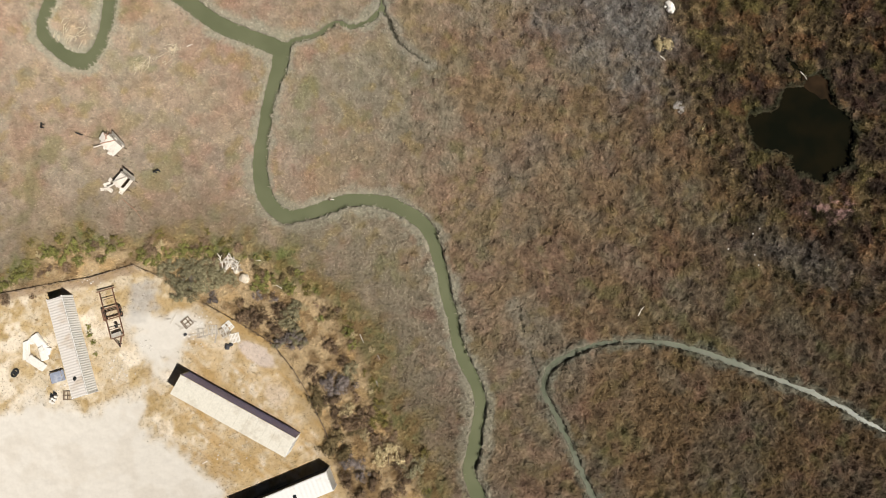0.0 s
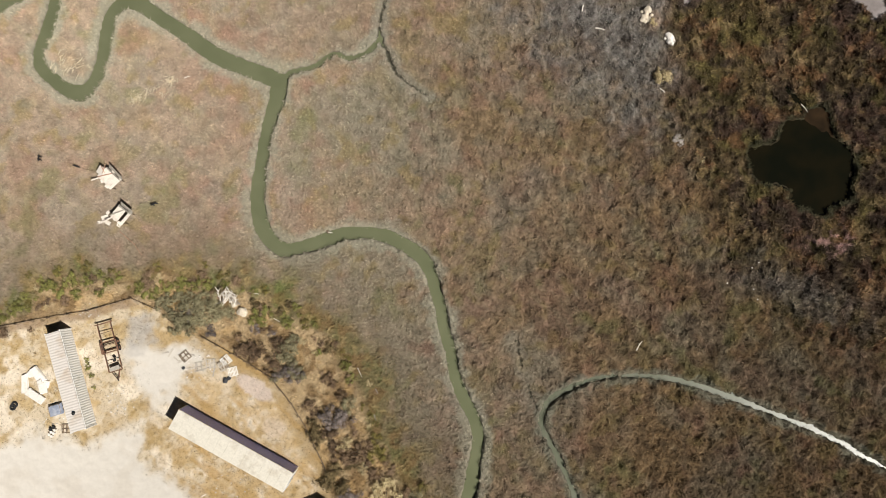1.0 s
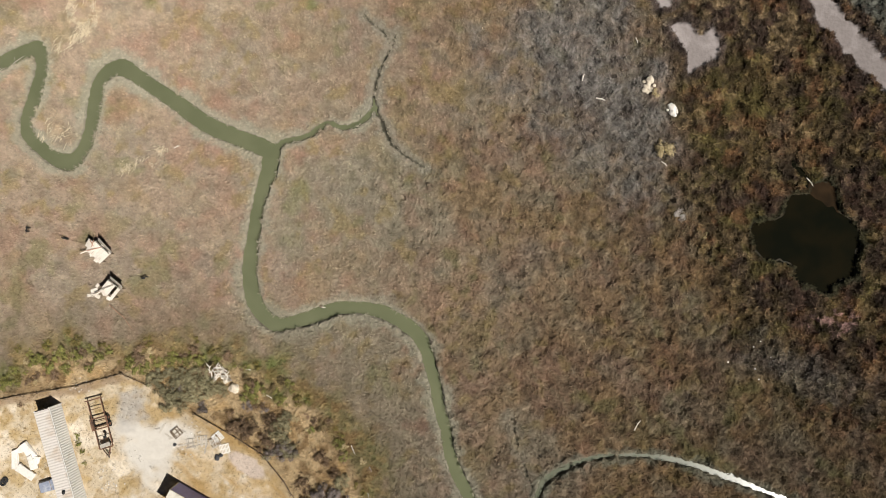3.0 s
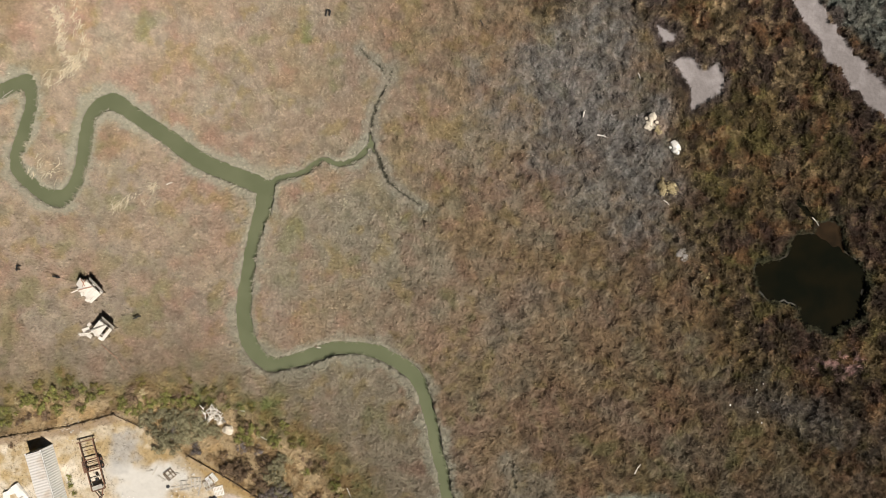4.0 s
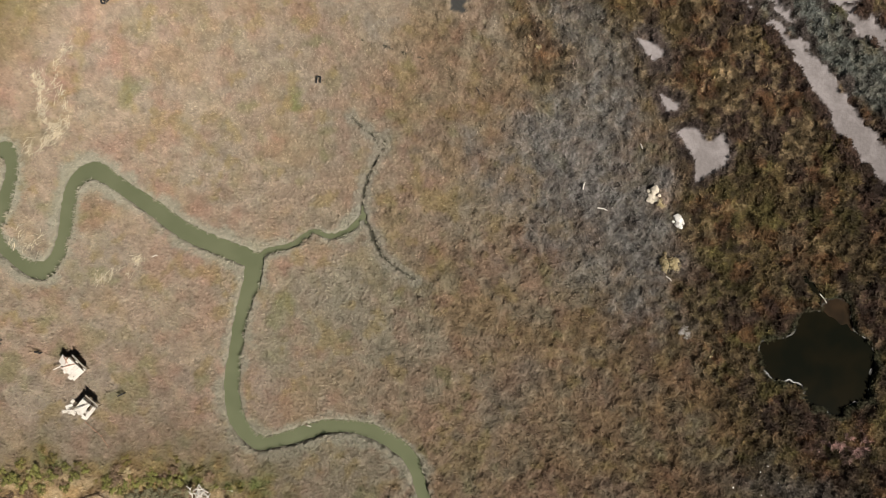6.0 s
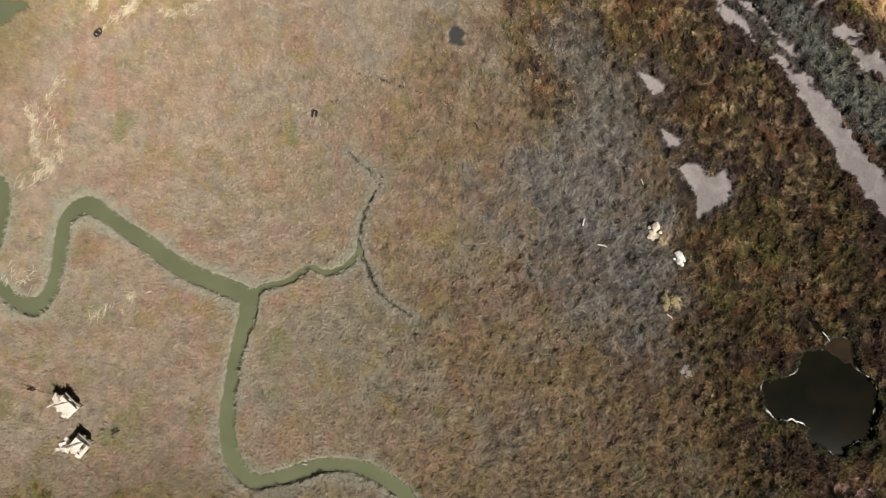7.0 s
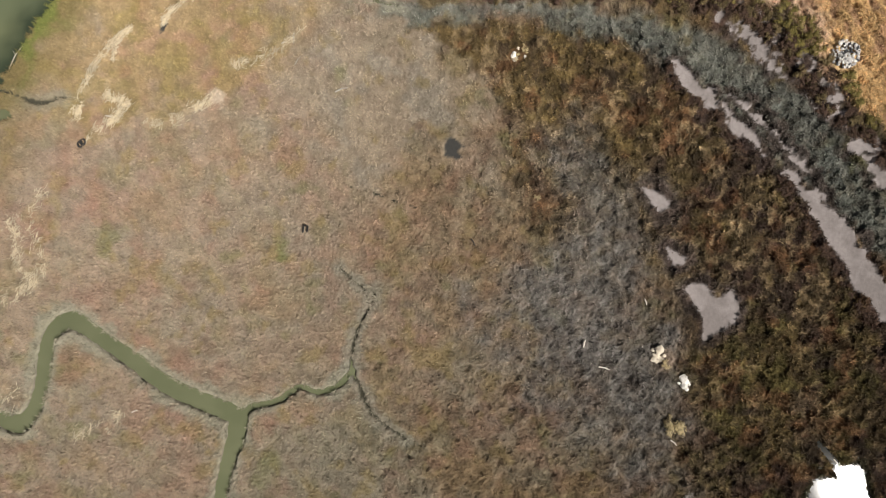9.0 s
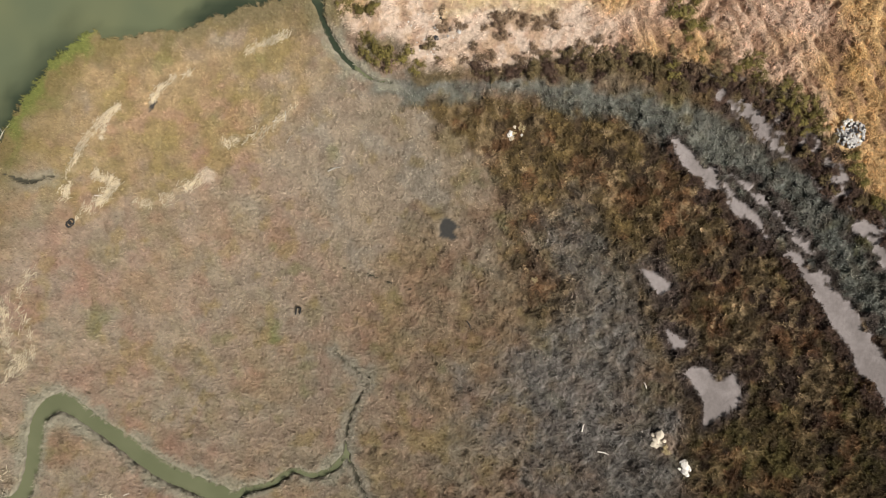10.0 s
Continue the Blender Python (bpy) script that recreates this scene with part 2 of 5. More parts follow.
GULLY_SOUTH = [(8.2, -2.4, 0.04), (8.9, -5.2, 0.07), (9.7, -7.9, 0.08), (10.5, -10.4, 0.11), (11.5, -12.2, 0.17)]
SIDE_CREEK = [(19.0, -30.4, 0.32), (17.3, -26.0, 0.32), (16.3, -23.9, 0.32), (15.2, -21.1, 0.32), (14.1, -18.7, 0.32), (12.9, -16.2, 0.32), (11.9, -14.4, 0.29), (11.6, -13.1, 0.32), (11.8, -11.7, 0.40), (12.6, -10.5, 0.38), (14.2, -9.5, 0.34), (15.9, -8.6, 0.32), (18.0, -7.9, 0.26), (20.5, -7.5, 0.23), (22.9, -7.4, 0.23), (25.3, -7.5, 0.25), (27.8, -7.8, 0.29), (30.5, -8.5, 0.31), (33.3, -9.4, 0.34), (36.1, -10.4, 0.31), (38.8, -11.4, 0.28), (42.1, -12.7, 0.28), (45.5, -14.1, 0.25), (48.9, -15.9, 0.22), (52.2, -17.7, 0.20), (62.0, -23.2, 0.19)]
DITCH = [(-12.2, 85.5, 0.56), (-11.7, 83.1, 0.34), (-10.8, 81.1, 0.31), (-9.5, 79.2, 0.28), (-7.9, 77.7, 0.25), (-6.3, 76.7, 0.18), (-4.1, 76.2, 0.09)]
POND_INLET = [(45.3, 25.2, 0.6), (44.6, 26.2, 0.42), (43.7, 27.4, 0.36), (42.7, 28.7, 0.25)]
INLET = [(-52.0, 66.8, 0.2), (-48.7, 66.4, 0.17), (-47.2, 65.9, 0.17), (-45.7, 65.3, 0.3), (-43.9, 65.3, 0.26), (-41.7, 65.9, 0.1)]
MUD_LINES = [
    [(26.5, 69.8, 0.24), (27.2, 68.9, 0.54), (28.4, 67.6, 0.59), (29.7, 66.5, 0.59), (31.1, 65.5, 0.48), (32.1, 64.9, 0.3), (32.8, 63.4, 0.36), (34.3, 62.1, 0.39), (35.2, 61.3, 0.33), (36.2, 60.0, 0.18)],
    [(32.4, 66.5, 0.06), (35.1, 64.1, 0.1), (36.9, 62.5, 0.14), (39.1, 60.0, 0.08), (41.0, 58.2, 0.1)],
    [(38.8, 57.9, 0.18), (40.6, 55.7, 0.66), (42.5, 53.8, 1.03), (44.4, 51.5, 1.22), (46.0, 49.1, 1.28), (47.2, 46.9, 1.36), (49.1, 44.6, 1.37), (54.0, 39.0, 1.27)],
    [(32.5, 73.6, 0.3), (34.2, 72.6, 0.9), (35.7, 71.3, 1.1), (37.1, 69.9, 0.9), (38.2, 68.5, 0.3)],
    [(41.9, 68.5, 0.15), (43.4, 66.7, 0.21), (44.7, 63.6, 0.24), (46.1, 60.8, 0.54), (48.2, 58.6, 0.79), (54.0, 53.5, 0.92)],
]
WRACK_LINES = [
    [(-40.4, 63.6, 0.16), (-40.0, 65.4, 0.1), (-39.0, 68.1, 0.14), (-37.4, 70.6, 0.14), (-35.2, 72.9, 0.12), (-34.2, 73.6, 0.05)],
    [(-35.2, 72.9, 0.05), (-36.2, 70.1, 0.05), (-36.9, 66.7, 0.05), (-36.6, 65.8, 0.1), (-34.7, 65.4, 0.1), (-35.4, 64.2, 0.16), (-36.4, 62.9, 0.1)],
    [(-30.4, 74.2, 0.05), (-29.4, 75.7, 0.08), (-26.4, 77.2, 0.06)],
    [(-34.6, 65.0, 0.16), (-38.7, 61.4, 0.16)], [(-22.2, 69.5, 0.13), (-17.9, 71.1, 0.19), (-14.8, 73.5, 0.09)],
    [(-32.3, 63.0, 0.10), (-29.9, 63.0, 0.19), (-28.0, 64.0, 0.22), (-26.4, 64.7, 0.2), (-25.0, 65.8, 0.3)], [(-19.9, 79.6, 0.1), (-17.4, 80.5, 0.12), (-15.5, 81.4, 0.1)],
    [(-48.0, 51.6, 0.2), (-47.0, 49.7, 0.25), (-47.3, 47.4, 0.2), (-45.9, 45.8, 0.2), (-45.2, 43.3, 0.2)],
    [(-44.4, 55.0, 0.27), (-46.3, 52.3, 0.34), (-44.0, 46.9, 0.17), (-46.7, 43.9, 0.31), (-48.7, 42.8, 0.27)],
    [(-48.2, 33.5, 0.35), (-48.9, 32.1, 0.56), (-50.2, 31.7, 0.35)], [(-40.3, 27.5, 0.28), (-36.9, 28.5, 0.28), (-35.5, 29.9, 0.17)],
]
BAND = [(-5.6, 76.0, 1.04), (-0.1, 75.7, 1.09), (7.1, 75.9, 1.09), (14.3, 75.1, 1.32), (20.3, 73.9, 1.67), (26.3, 71.4, 2.08), (32.3, 68.4, 2.08), (38.4, 63.7, 2.38), (44.6, 57.5, 2.41), (56.0, 47.0, 2.16)]
BRUSH = [(-1.4, 76.6, 0.43), (5.3, 77.2, 0.42), (11.3, 77.7, 0.66), (17.9, 77.9, 0.9), (25.1, 77.4, 1.01), (31.0, 76.0, 1.19), (35.8, 73.5, 1.01), (40.0, 69.2, 1.19), (43.1, 65.5, 1.19), (46.8, 61.1, 1.08), (56.0, 52.0, 0.91)]
# Outlines: x, y.
BAY_SHORE = [(-70.0, 40.0), (-54.0, 60.5), (-50.7, 66.1), (-48.1, 69.6), (-47.1, 71.4), (-44.5, 75.5), (-42.3, 78.0), (-39.8, 80.3), (-38.2, 81.5), (-36.9, 82.0), (-35.9, 81.2), (-33.3, 81.0), (-31.4, 81.2), (-29.8, 81.7), (-27.6, 82.0), (-25.7, 82.7), (-23.8, 83.8), (-21.3, 84.2), (-18.8, 84.9), (-16.3, 85.4), (-13.8, 86.3), (-12.8, 85.2), (-12.2, 84.7), (-11.6, 85.5), (-10.8, 87.9), (-8.0, 140.0), (-120.0, 140.0), (-120.0, 40.0)]
POOL_WEST = [(-54.0, 64.7), (-50.8, 64.5), (-48.7, 64.3), (-48.0, 63.6), (-49.3, 63.3), (-51.0, 61.7), (-53.7, 60.7)]
POND_EDGE = [(37.8, 21.0), (37.7, 19.2), (38.2, 17.7), (39.4, 16.6), (41.3, 16.5), (43.0, 15.6), (42.7, 14.6), (43.7, 13.7), (45.1, 13.5), (45.9, 12.7), (46.9, 12.5), (47.7, 13.6), (48.9, 14.2), (50.2, 14.5), (50.4, 17.0), (50.9, 18.4), (50.9, 20.0), (49.8, 21.6), (48.6, 22.4), (48.2, 23.5), (48.0, 25.6), (47.1, 26.3), (46.1, 26.2), (45.0, 25.5), (44.8, 24.7), (42.7, 24.7), (42.0, 23.8), (41.4, 22.2), (40.4, 21.6)]
MUD_FLATS = [
    [(27.8, 45.2), (28.6, 45.8), (30.1, 45.6), (30.9, 44.4), (31.5, 44.0), (32.5, 44.6), (33.1, 45.1), (33.8, 43.2), (33.4, 41.6), (31.6, 40.7), (29.8, 39.4), (30.1, 41.1), (29.7, 42.7), (28.9, 43.8)],
    [(23.2, 56.3), (24.6, 55.9), (26.0, 54.7), (25.9, 54.0), (24.9, 53.6), (24.0, 54.9)],
    [(25.8, 49.7), (27.0, 49.0), (27.8, 48.5), (27.8, 47.9), (26.7, 48.0)],
]
SMALL_PAN = [(-30.9, 72.8), (-30.9, 74.0), (-30.3, 74.6), (-30.0, 74.3), (-30.3, 73.4)]
DARK_PAN = [(1.2, 60.6), (1.6, 61.5), (2.5, 61.7), (3.0, 61.1), (3.6, 60.6), (2.9, 60.1), (3.1, 59.4), (1.9, 59.3), (1.3, 59.7)]
UPLAND = [(-10.4, 86.0), (-9.3, 83.4), (-8.2, 81.4), (-3.9, 80.9), (-1.1, 78.0), (2.3, 77.7), (8.3, 78.0), (11.3, 79.1), (17.3, 79.4), (26.2, 79.1), (31.6, 77.3), (36.4, 76.0), (40.1, 73.8), (41.3, 71.3), (42.7, 68.2), (44.4, 67.6), (46.1, 65.4), (49.2, 62.9), (60.0, 54.0), (140.0, 30.0), (140.0, 160.0), (-8.0, 160.0)]
YARD = [(-140.0, -4.0), (-58.8, -1.9), (-56.1, -1.6), (-50.1, -0.4), (-45.2, 0.4), (-39.7, 2.0), (-36.3, 0.5), (-34.5, -1.2), (-31.8, -2.3), (-29.3, -3.4), (-25.4, -5.7), (-22.2, -7.6), (-19.6, -10.8), (-17.5, -14.2), (-15.4, -18.4), (-14.1, -22.3), (-12.5, -27.5), (-8.0, -60.0), (-140.0, -60.0)]
BLUFF = [(-140.0, -2.0), (-58.8, -1.4), (-56.2, -0.4), (-53.2, 0.8), (-52.1, 3.4), (-48.2, 4.9), (-44.0, 4.2), (-39.0, 3.6), (-33.4, 4.7), (-29.1, 3.6), (-24.8, 2.5), (-20.8, -0.3), (-16.9, -1.4), (-13.3, -4.5), (-10.8, -8.7), (-9.7, -13.5), (-7.6, -17.7), (-4.4, -23.3), (-2.7, -28.2), (4.0, -62.0), (-140.0, -62.0)]
BARE_YARD = [(-140.0, -18.0), (-58.4, -16.5), (-51.7, -15.1), (-43.5, -15.7), (-38.3, -14.1), (-37.9, -9.9), (-39.9, -4.3), (-38.0, -2.6), (-35.3, -3.0), (-32.5, -3.4), (-29.6, -5.8), (-33.8, -7.2), (-35.2, -10.0), (-37.3, -14.1), (-37.9, -17.3), (-31.6, -21.9), (-28.1, -24.7), (-29.6, -28.3), (-40.0, -62.0), (-140.0, -62.0)]
DARK_MARSH = [(-1.3, 75.1), (1.8, 69.9), (7.6, 66.3), (8.6, 59.8), (11.8, 51.4), (15.4, 51.4), (17.6, 57.0), (25.1, 48.8), (27.5, 45.3), (28.3, 32.9), (28.9, 22.8), (31.0, 17.4), (34.3, 12.1), (35.7, 5.3), (39.8, 2.2), (42.6, -1.0), (55.5, -4.2), (140.0, -20.0), (140.0, 40.0), (51.0, 55.0), (38.0, 66.0), (26.0, 73.0), (12.0, 75.0)]
SLATE = [(12.1, 62.8), (15.1, 64.0), (20.0, 59.8), (25.0, 53.7), (26.1, 47.7), (27.2, 43.4), (28.2, 36.5), (28.4, 30.0), (27.9, 22.8), (26.0, 20.7), (21.6, 25.4), (14.8, 30.0), (8.0, 35.4), (5.9, 43.6), (10.0, 50.0), (12.1, 54.4)]
GOLD = [(-52.0, 65.4), (-44.2, 76.2), (-36.5, 80.8), (-28.8, 80.6), (-12.5, 82.8), (-11.8, 77.2), (-16.0, 71.0), (-26.6, 64.6), (-36.2, 63.7), (-46.0, 65.7)]
FAN = [(-16.1, 77.2), (-7.5, 76.0), (-0.1, 74.8), (7.2, 67.5), (8.0, 61.0), (0.1, 59.7), (-7.2, 54.8), (-13.4, 61.9), (-17.2, 66.7)]
GREY_NORTH = [(-18.9, 28.2), (0.2, 28.0), (-0.5, 16.4), (-11.3, 15.7), (-20.1, 18.7)]
GREY_SOUTH = [(-22.7, 6.3), (-14.1, 9.0), (-7.0, 8.6), (-3.0, 3.7), (-0.5, -7.3), (0.2, -21.2), (-4.1, -21.2), (-8.3, -10.1), (-14.0, -0.4)]
SLATE_SOUTH = [(35.5, 5.0), (41.0, 1.5), (52.0, -2.0), (52.0, 3.0), (44.0, 4.5), (38.5, 7.5)]


def lattice(i, j, seed):
    """A fixed random number in 0..1 for each lattice point."""
    h = (i.astype(np.int64) * 374761393 + j.astype(np.int64) * 668265263 + seed * 144665) & 0xFFFFFFFF
    h = ((h ^ (h >> 13)) * 1274126177) & 0xFFFFFFFF
    return ((h ^ (h >> 16)) & 0xFFFF) / 65535.0


def ripple(x, y, size, seed=0, octaves=3):
    """Smooth noise in about -1..1 with lumps of that size."""
    total, weight, reach = np.zeros_like(x), 0.0, 1.0
    for n in range(octaves):
        c, d = math.cos(0.6 + 1.1 * n + seed), math.sin(0.6 + 1.1 * n + seed)
        u, v = (c * x - d * y) / size + 17.3 * n + seed, (d * x + c * y) / size - 9.1 * n
        i, j = np.floor(u), np.floor(v)
        a, b = u - i, v - j
        a, b = a * a * (3 - 2 * a), b * b * (3 - 2 * b)
        value = (lattice(i, j, seed) * (1 - a) + lattice(i + 1, j, seed) * a) * (1 - b) + (lattice(i, j + 1, seed) * (1 - a) + lattice(i + 1, j + 1, seed) * a) * b
        total, weight, reach, size = total + reach * (2 * value - 1), weight + reach, reach * 0.55, size * 0.5
    return 1.6 * total / weight


def step(low, high, value):
    s = np.clip((value - low) / (high - low), 0, 1)
    return s * s * (3 - 2 * s)


def smoothed(line, parts=4):
    """A curve through the points of a line."""
    p = np.array(line, float)
    p = np.vstack([2 * p[0] - p[1], p, 2 * p[-1] - p[-2]])
    out = []
    for k in range(1, len(p) - 2):
        for s in np.arange(parts) / parts:
            out.append(0.5 * (2 * p[k] + (p[k + 1] - p[k - 1]) * s + (2 * p[k - 1] - 5 * p[k] + 4 * p[k + 1] - p[k + 2]) * s * s + (3 * p[k] - p[k - 1] - 3 * p[k + 1] + p[k + 2]) * s ** 3))
    return np.array(out + [p[-2]])


def beside(x, y, line, pad=4.0):
    """Metres from the edge of a winding strip; negative inside."""
    c = smoothed(line)
    near = np.full(x.shape, 99.0)
    inside = (x > c[:, 0].min() - pad) & (x < c[:, 0].max() + pad) & (y > c[:, 1].min() - pad) & (y < c[:, 1].max() + pad)
    px, py = x[inside], y[inside]
    best = np.full(px.shape, 99.0)
    for (ax, ay, aw), (bx, by, bw) in zip(c[:-1], c[1:]):
        dx, dy = bx - ax, by - ay
        s = np.clip(((px - ax) * dx + (py - ay) * dy) / (dx * dx + dy * dy + 1e-9), 0, 1)
        best = np.minimum(best, np.hypot(px - ax - s * dx, py - ay - s * dy) - (aw + s * (bw - aw)))
    near[inside] = best
    return near


def within(x, y, outline):
    """Metres from an outline; negative inside."""
    best, odd = np.full(x.shape, 1e9), np.zeros(x.shape, bool)
    for (ax, ay), (bx, by) in zip(outline, outline[1:] + outline[:1]):
        dx, dy = bx - ax, by - ay
        s = np.clip(((x - ax) * dx + (y - ay) * dy) / (dx * dx + dy * dy), 0, 1)
        best = np.minimum(best, np.hypot(x - ax - s * dx, y - ay - s * dy))
        if ay != by:
            odd ^= ((ay > y) != (by > y)) & (x < (bx - ax) * (y - ay) / (by - ay) + ax)
    return np.where(odd, -best, best)


def blend(colour, other, weight):
    return colour + (np.asarray(other) - colour) * np.asarray(weight)[:, None]


def land(x, y):
    """Height, colour of soil and plants, plant density (0..1) and plant height at places of the plan."""
    jag = 0.14 * ripple(x, y, 0.7, 3) + 0.10 * ripple(x, y, 0.28, 5, 2)
    wide, mid, small = ripple(x, y, 11.0, 11), ripple(x, y, 3.6, 21), ripple(x, y, 1.1, 31)
    rough = 0.24 * ripple(x, y, 0.75, 41, 2) + 0.12 * ripple(x, y, 2.0, 45, 2)
    creek = np.minimum(beside(x, y, CREEK_LOWER), beside(x, y, CREEK_UPPER))
    branch = np.minimum(beside(x, y, BRANCH), beside(x, y, DITCH))
    gully = np.minimum.reduce([beside(x, y, g) for g in (GULLY_EAST, GULLY_NORTH, GULLY_FORK, GULLY_SOUTH, INLET, POND_INLET)])
    side = beside(x, y, SIDE_CREEK)
    bay, pond = within(x, y, BAY_SHORE), np.minimum(within(x, y, POND_EDGE), 99)
    pool = within(x, y, POOL_WEST)
    pans = np.minimum.reduce([within(x, y, m) for m in MUD_FLATS])
    mud = np.minimum.reduce([pans] + [beside(x, y, m) + (0.4, 0.4, 0.45, 0.95, 0.7)[k] * small + 0.12 * mid for k, m in enumerate(MUD_LINES)])
    thicket = beside(x, y, BRUSH)
    mud = np.minimum(mud, 1.1 * (np.abs(ripple(x, y, 2.3, 173, 2) + 0.1) - 0.07) + 2.0 * step(0.3, 1.5, thicket) + 2.0 * step(31.0, 26.0, x) + 0.5 * step(0.1, -0.5, ripple(x, y, 4.0, 175)))
    pan, yard, bluff, bare, upland = (within(x, y, o) for o in (DARK_PAN, YARD, BLUFF, BARE_YARD, UPLAND))
    pan = np.minimum(pan, within(x, y, SMALL_PAN))
    dark = step(1.0, -1.0, within(x, y, DARK_MARSH) + 1.6 * mid + 1.3 * small)
    slate = step(4.2, -5.5, within(x, y, SLATE) + 3.2 * ripple(x, y, 5.0, 23) + 2.0 * small)
    slate = np.maximum(slate, 0.8 * step(1.5, -2.0, within(x, y, SLATE_SOUTH) + 2.0 * mid + small))
    slate = np.maximum(slate, 0.8 * step(2.2, 0.4, pans + 0.8 * mid + 0.5 * small))
    gold = step(2.5, -2.5, within(x, y, GOLD) + 3.0 * mid)
    grey = np.maximum.reduce([step(3.0, -4.0, within(x, y, o) + 3.5 * mid + 1.5 * small) for o in (GREY_NORTH, GREY_SOUTH)])
    band = step(0.8, -0.8, beside(x, y, BAND) - 1.3 * step(22, 32, x) + 0.8 * mid + 0.5 * small)
    brush = step(0.7, -0.5, thicket + 0.5 * mid + 0.5 * small)

    # marsh plants, drier and paler to the west
    east = step(-26, 30, x + 5.0 * wide + 3.0 * mid)
    colour = blend(np.tile((0.316, 0.245, 0.180), (len(x), 1)), (0.166, 0.110, 0.058), east)
    colour = blend(colour, np.array((0.305, 0.205, 0.155)) * (1 - 0.52 * east)[:, None], 0.5 * step(0.0, 0.7, ripple(x, y, 7.0, 51)))
    colour = blend(colour, np.array((0.280, 0.200, 0.105)) * (1 - 0.45 * east)[:, None], 0.4 * step(0.1, 0.65, ripple(x, y, 5.0, 61)))
    colour = blend(colour, np.array((0.285, 0.245, 0.190)) * (1 - 0.50 * east)[:, None], 0.5 * step(0.0, 0.7, ripple(x, y, 6.0, 71)))
    colour = blend(colour, np.array((0.215, 0.185, 0.085)) * (1 - 0.40 * east)[:, None], 0.4 * step(0.35, 0.8, ripple(x, y, 4.0, 81)))
    colour = blend(colour, np.array((0.250, 0.232, 0.170)) * (1 - 0.36 * east)[:, None], 0.36 * step(0.0, 0.7, ripple(x, y, 2.6, 85)))
    colour = blend(colour, np.array((0.300, 0.175, 0.120)) * (1 - 0.46 * east)[:, None], 0.36 * step(0.1, 0.8, ripple(x, y, 3.4, 87)))
    colour = blend(colour, np.array((0.300, 0.245, 0.160)) * (1 - 0.40 * east)[:, None], 0.35 * step(0.2, 0.7, ripple(0.8 * x + 0.6 * y, 0.25 * (0.8 * y - 0.6 * x), 1.3, 89)))
    colour = blend(colour, np.array((0.245, 0.225, 0.165)) * (1 - 0.38 * east)[:, None], 0.6 * grey)
    fan = step(3.0, -4.0, within(x, y, FAN) + 4.0 * mid + 1.5 * small)
    colour = blend(colour, (0.310, 0.255, 0.190), 0.7 * fan)
    colour = blend(colour, (0.270, 0.240, 0.195), 0.6 * fan * step(0.0, 0.6, ripple(x, y, 3.0, 83)))
    colour = blend(colour, (0.315, 0.228, 0.118), 0.8 * gold * step(-1.4, 0.2, mid + 0.5 * small))
    colour = blend(colour, (0.330, 0.212, 0.145), 0.6 * gold * step(0.0, 0.6, ripple(x, y, 4.0, 65)))
    colour = blend(colour, (0.250, 0.198, 0.080), 0.6 * gold * step(0.1, 0.6, ripple(x, y, 3.0, 67)))
    colour = blend(colour, (0.215, 0.200, 0.165), 0.7 * step(2.2, 0.5, bay + 0.9 * mid) * step(-33.0, -24.0, x))
    colour = blend(colour, (0.168, 0.166, 0.160), 0.74 * slate * (0.75 + 0.25 * step(-0.5, 0.3, ripple(x, y, 1.7, 201))))
    darks = blend(np.tile((0.088, 0.063, 0.034), (len(x), 1)), (0.124, 0.090, 0.040), 0.9 * step(-0.3, 0.5, ripple(x, y, 3.0, 91)))
    darks = blend(darks, (0.100, 0.086, 0.030), 0.65 * step(-0.1, 0.5, ripple(x, y, 2.4, 92)) * step(52.0, 36.0, y))
    darks = blend(darks, (0.175, 0.122, 0.050), 0.5 * step(50.0, 64.0, y + 3.0 * mid) * step(36.0, 14.0, x))
    darks = blend(darks, (0.160, 0.080, 0.043), 0.65 * step(0.0, 0.6, ripple(x, y, 2.2, 93)))
    shore_dark = step(7.0, 1.0, np.minimum(np.minimum(mud, 99.0), 0.8 * np.abs(pond)))
    darks = blend(darks, (0.050, 0.033, 0.030), (0.45 + 0.3 * shore_dark) * step(0.2, 0.8, ripple(x, y, 2.6, 95) + 0.45 * shore_dark))
    darks = darks * (1 + 0.30 * ripple(x, y, 1.3, 94, 2))[:, None]
    veins = step(0.34, 0.08, np.abs(ripple(x, y, 1.7, 97, 2))) * step(-0.5, 0.3, ripple(x, y, 4.0, 98)) * (0.45 + 0.55 * step(34.0, 46.0, y))
    darks = blend(darks, (0.320, 0.235, 0.135), 0.75 * veins)
    heavy = dark * (1 - 0.8 * slate)
    colour = colour + (darks - colour) * heavy[:, None]
    colour = blend(colour, (0.152, 0.163, 0.144), 0.8 * band)
    colour = blend(colour, blend(np.tile((0.150, 0.108, 0.052), (len(x), 1)), (0.078, 0.048, 0.038), step(22.0, 29.0, x + 2.0 * mid)), 0.85 * brush)
    colour = blend(colour, (0.066, 0.046, 0.040), 0.8 * step(1.5, 0.5, mud + 0.7 * small + 0.5 * mid) * step(20.0, 26.0, x))
    rosy = np.hypot(x - 47.3, (y - 9.4) * 1.6)
    colour = blend(colour, (0.420, 0.270, 0.240), 0.85 * step(3.0, 1.0, rosy + 2.4 * small) * step(0.45, 0.1, np.abs(ripple(x, y, 0.9, 195, 2))))
    colour = colour * (1 - 0.22 * step(14.0, 50.0, x) * (1 - dark))[:, None]
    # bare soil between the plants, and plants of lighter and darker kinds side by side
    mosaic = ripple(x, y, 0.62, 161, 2)
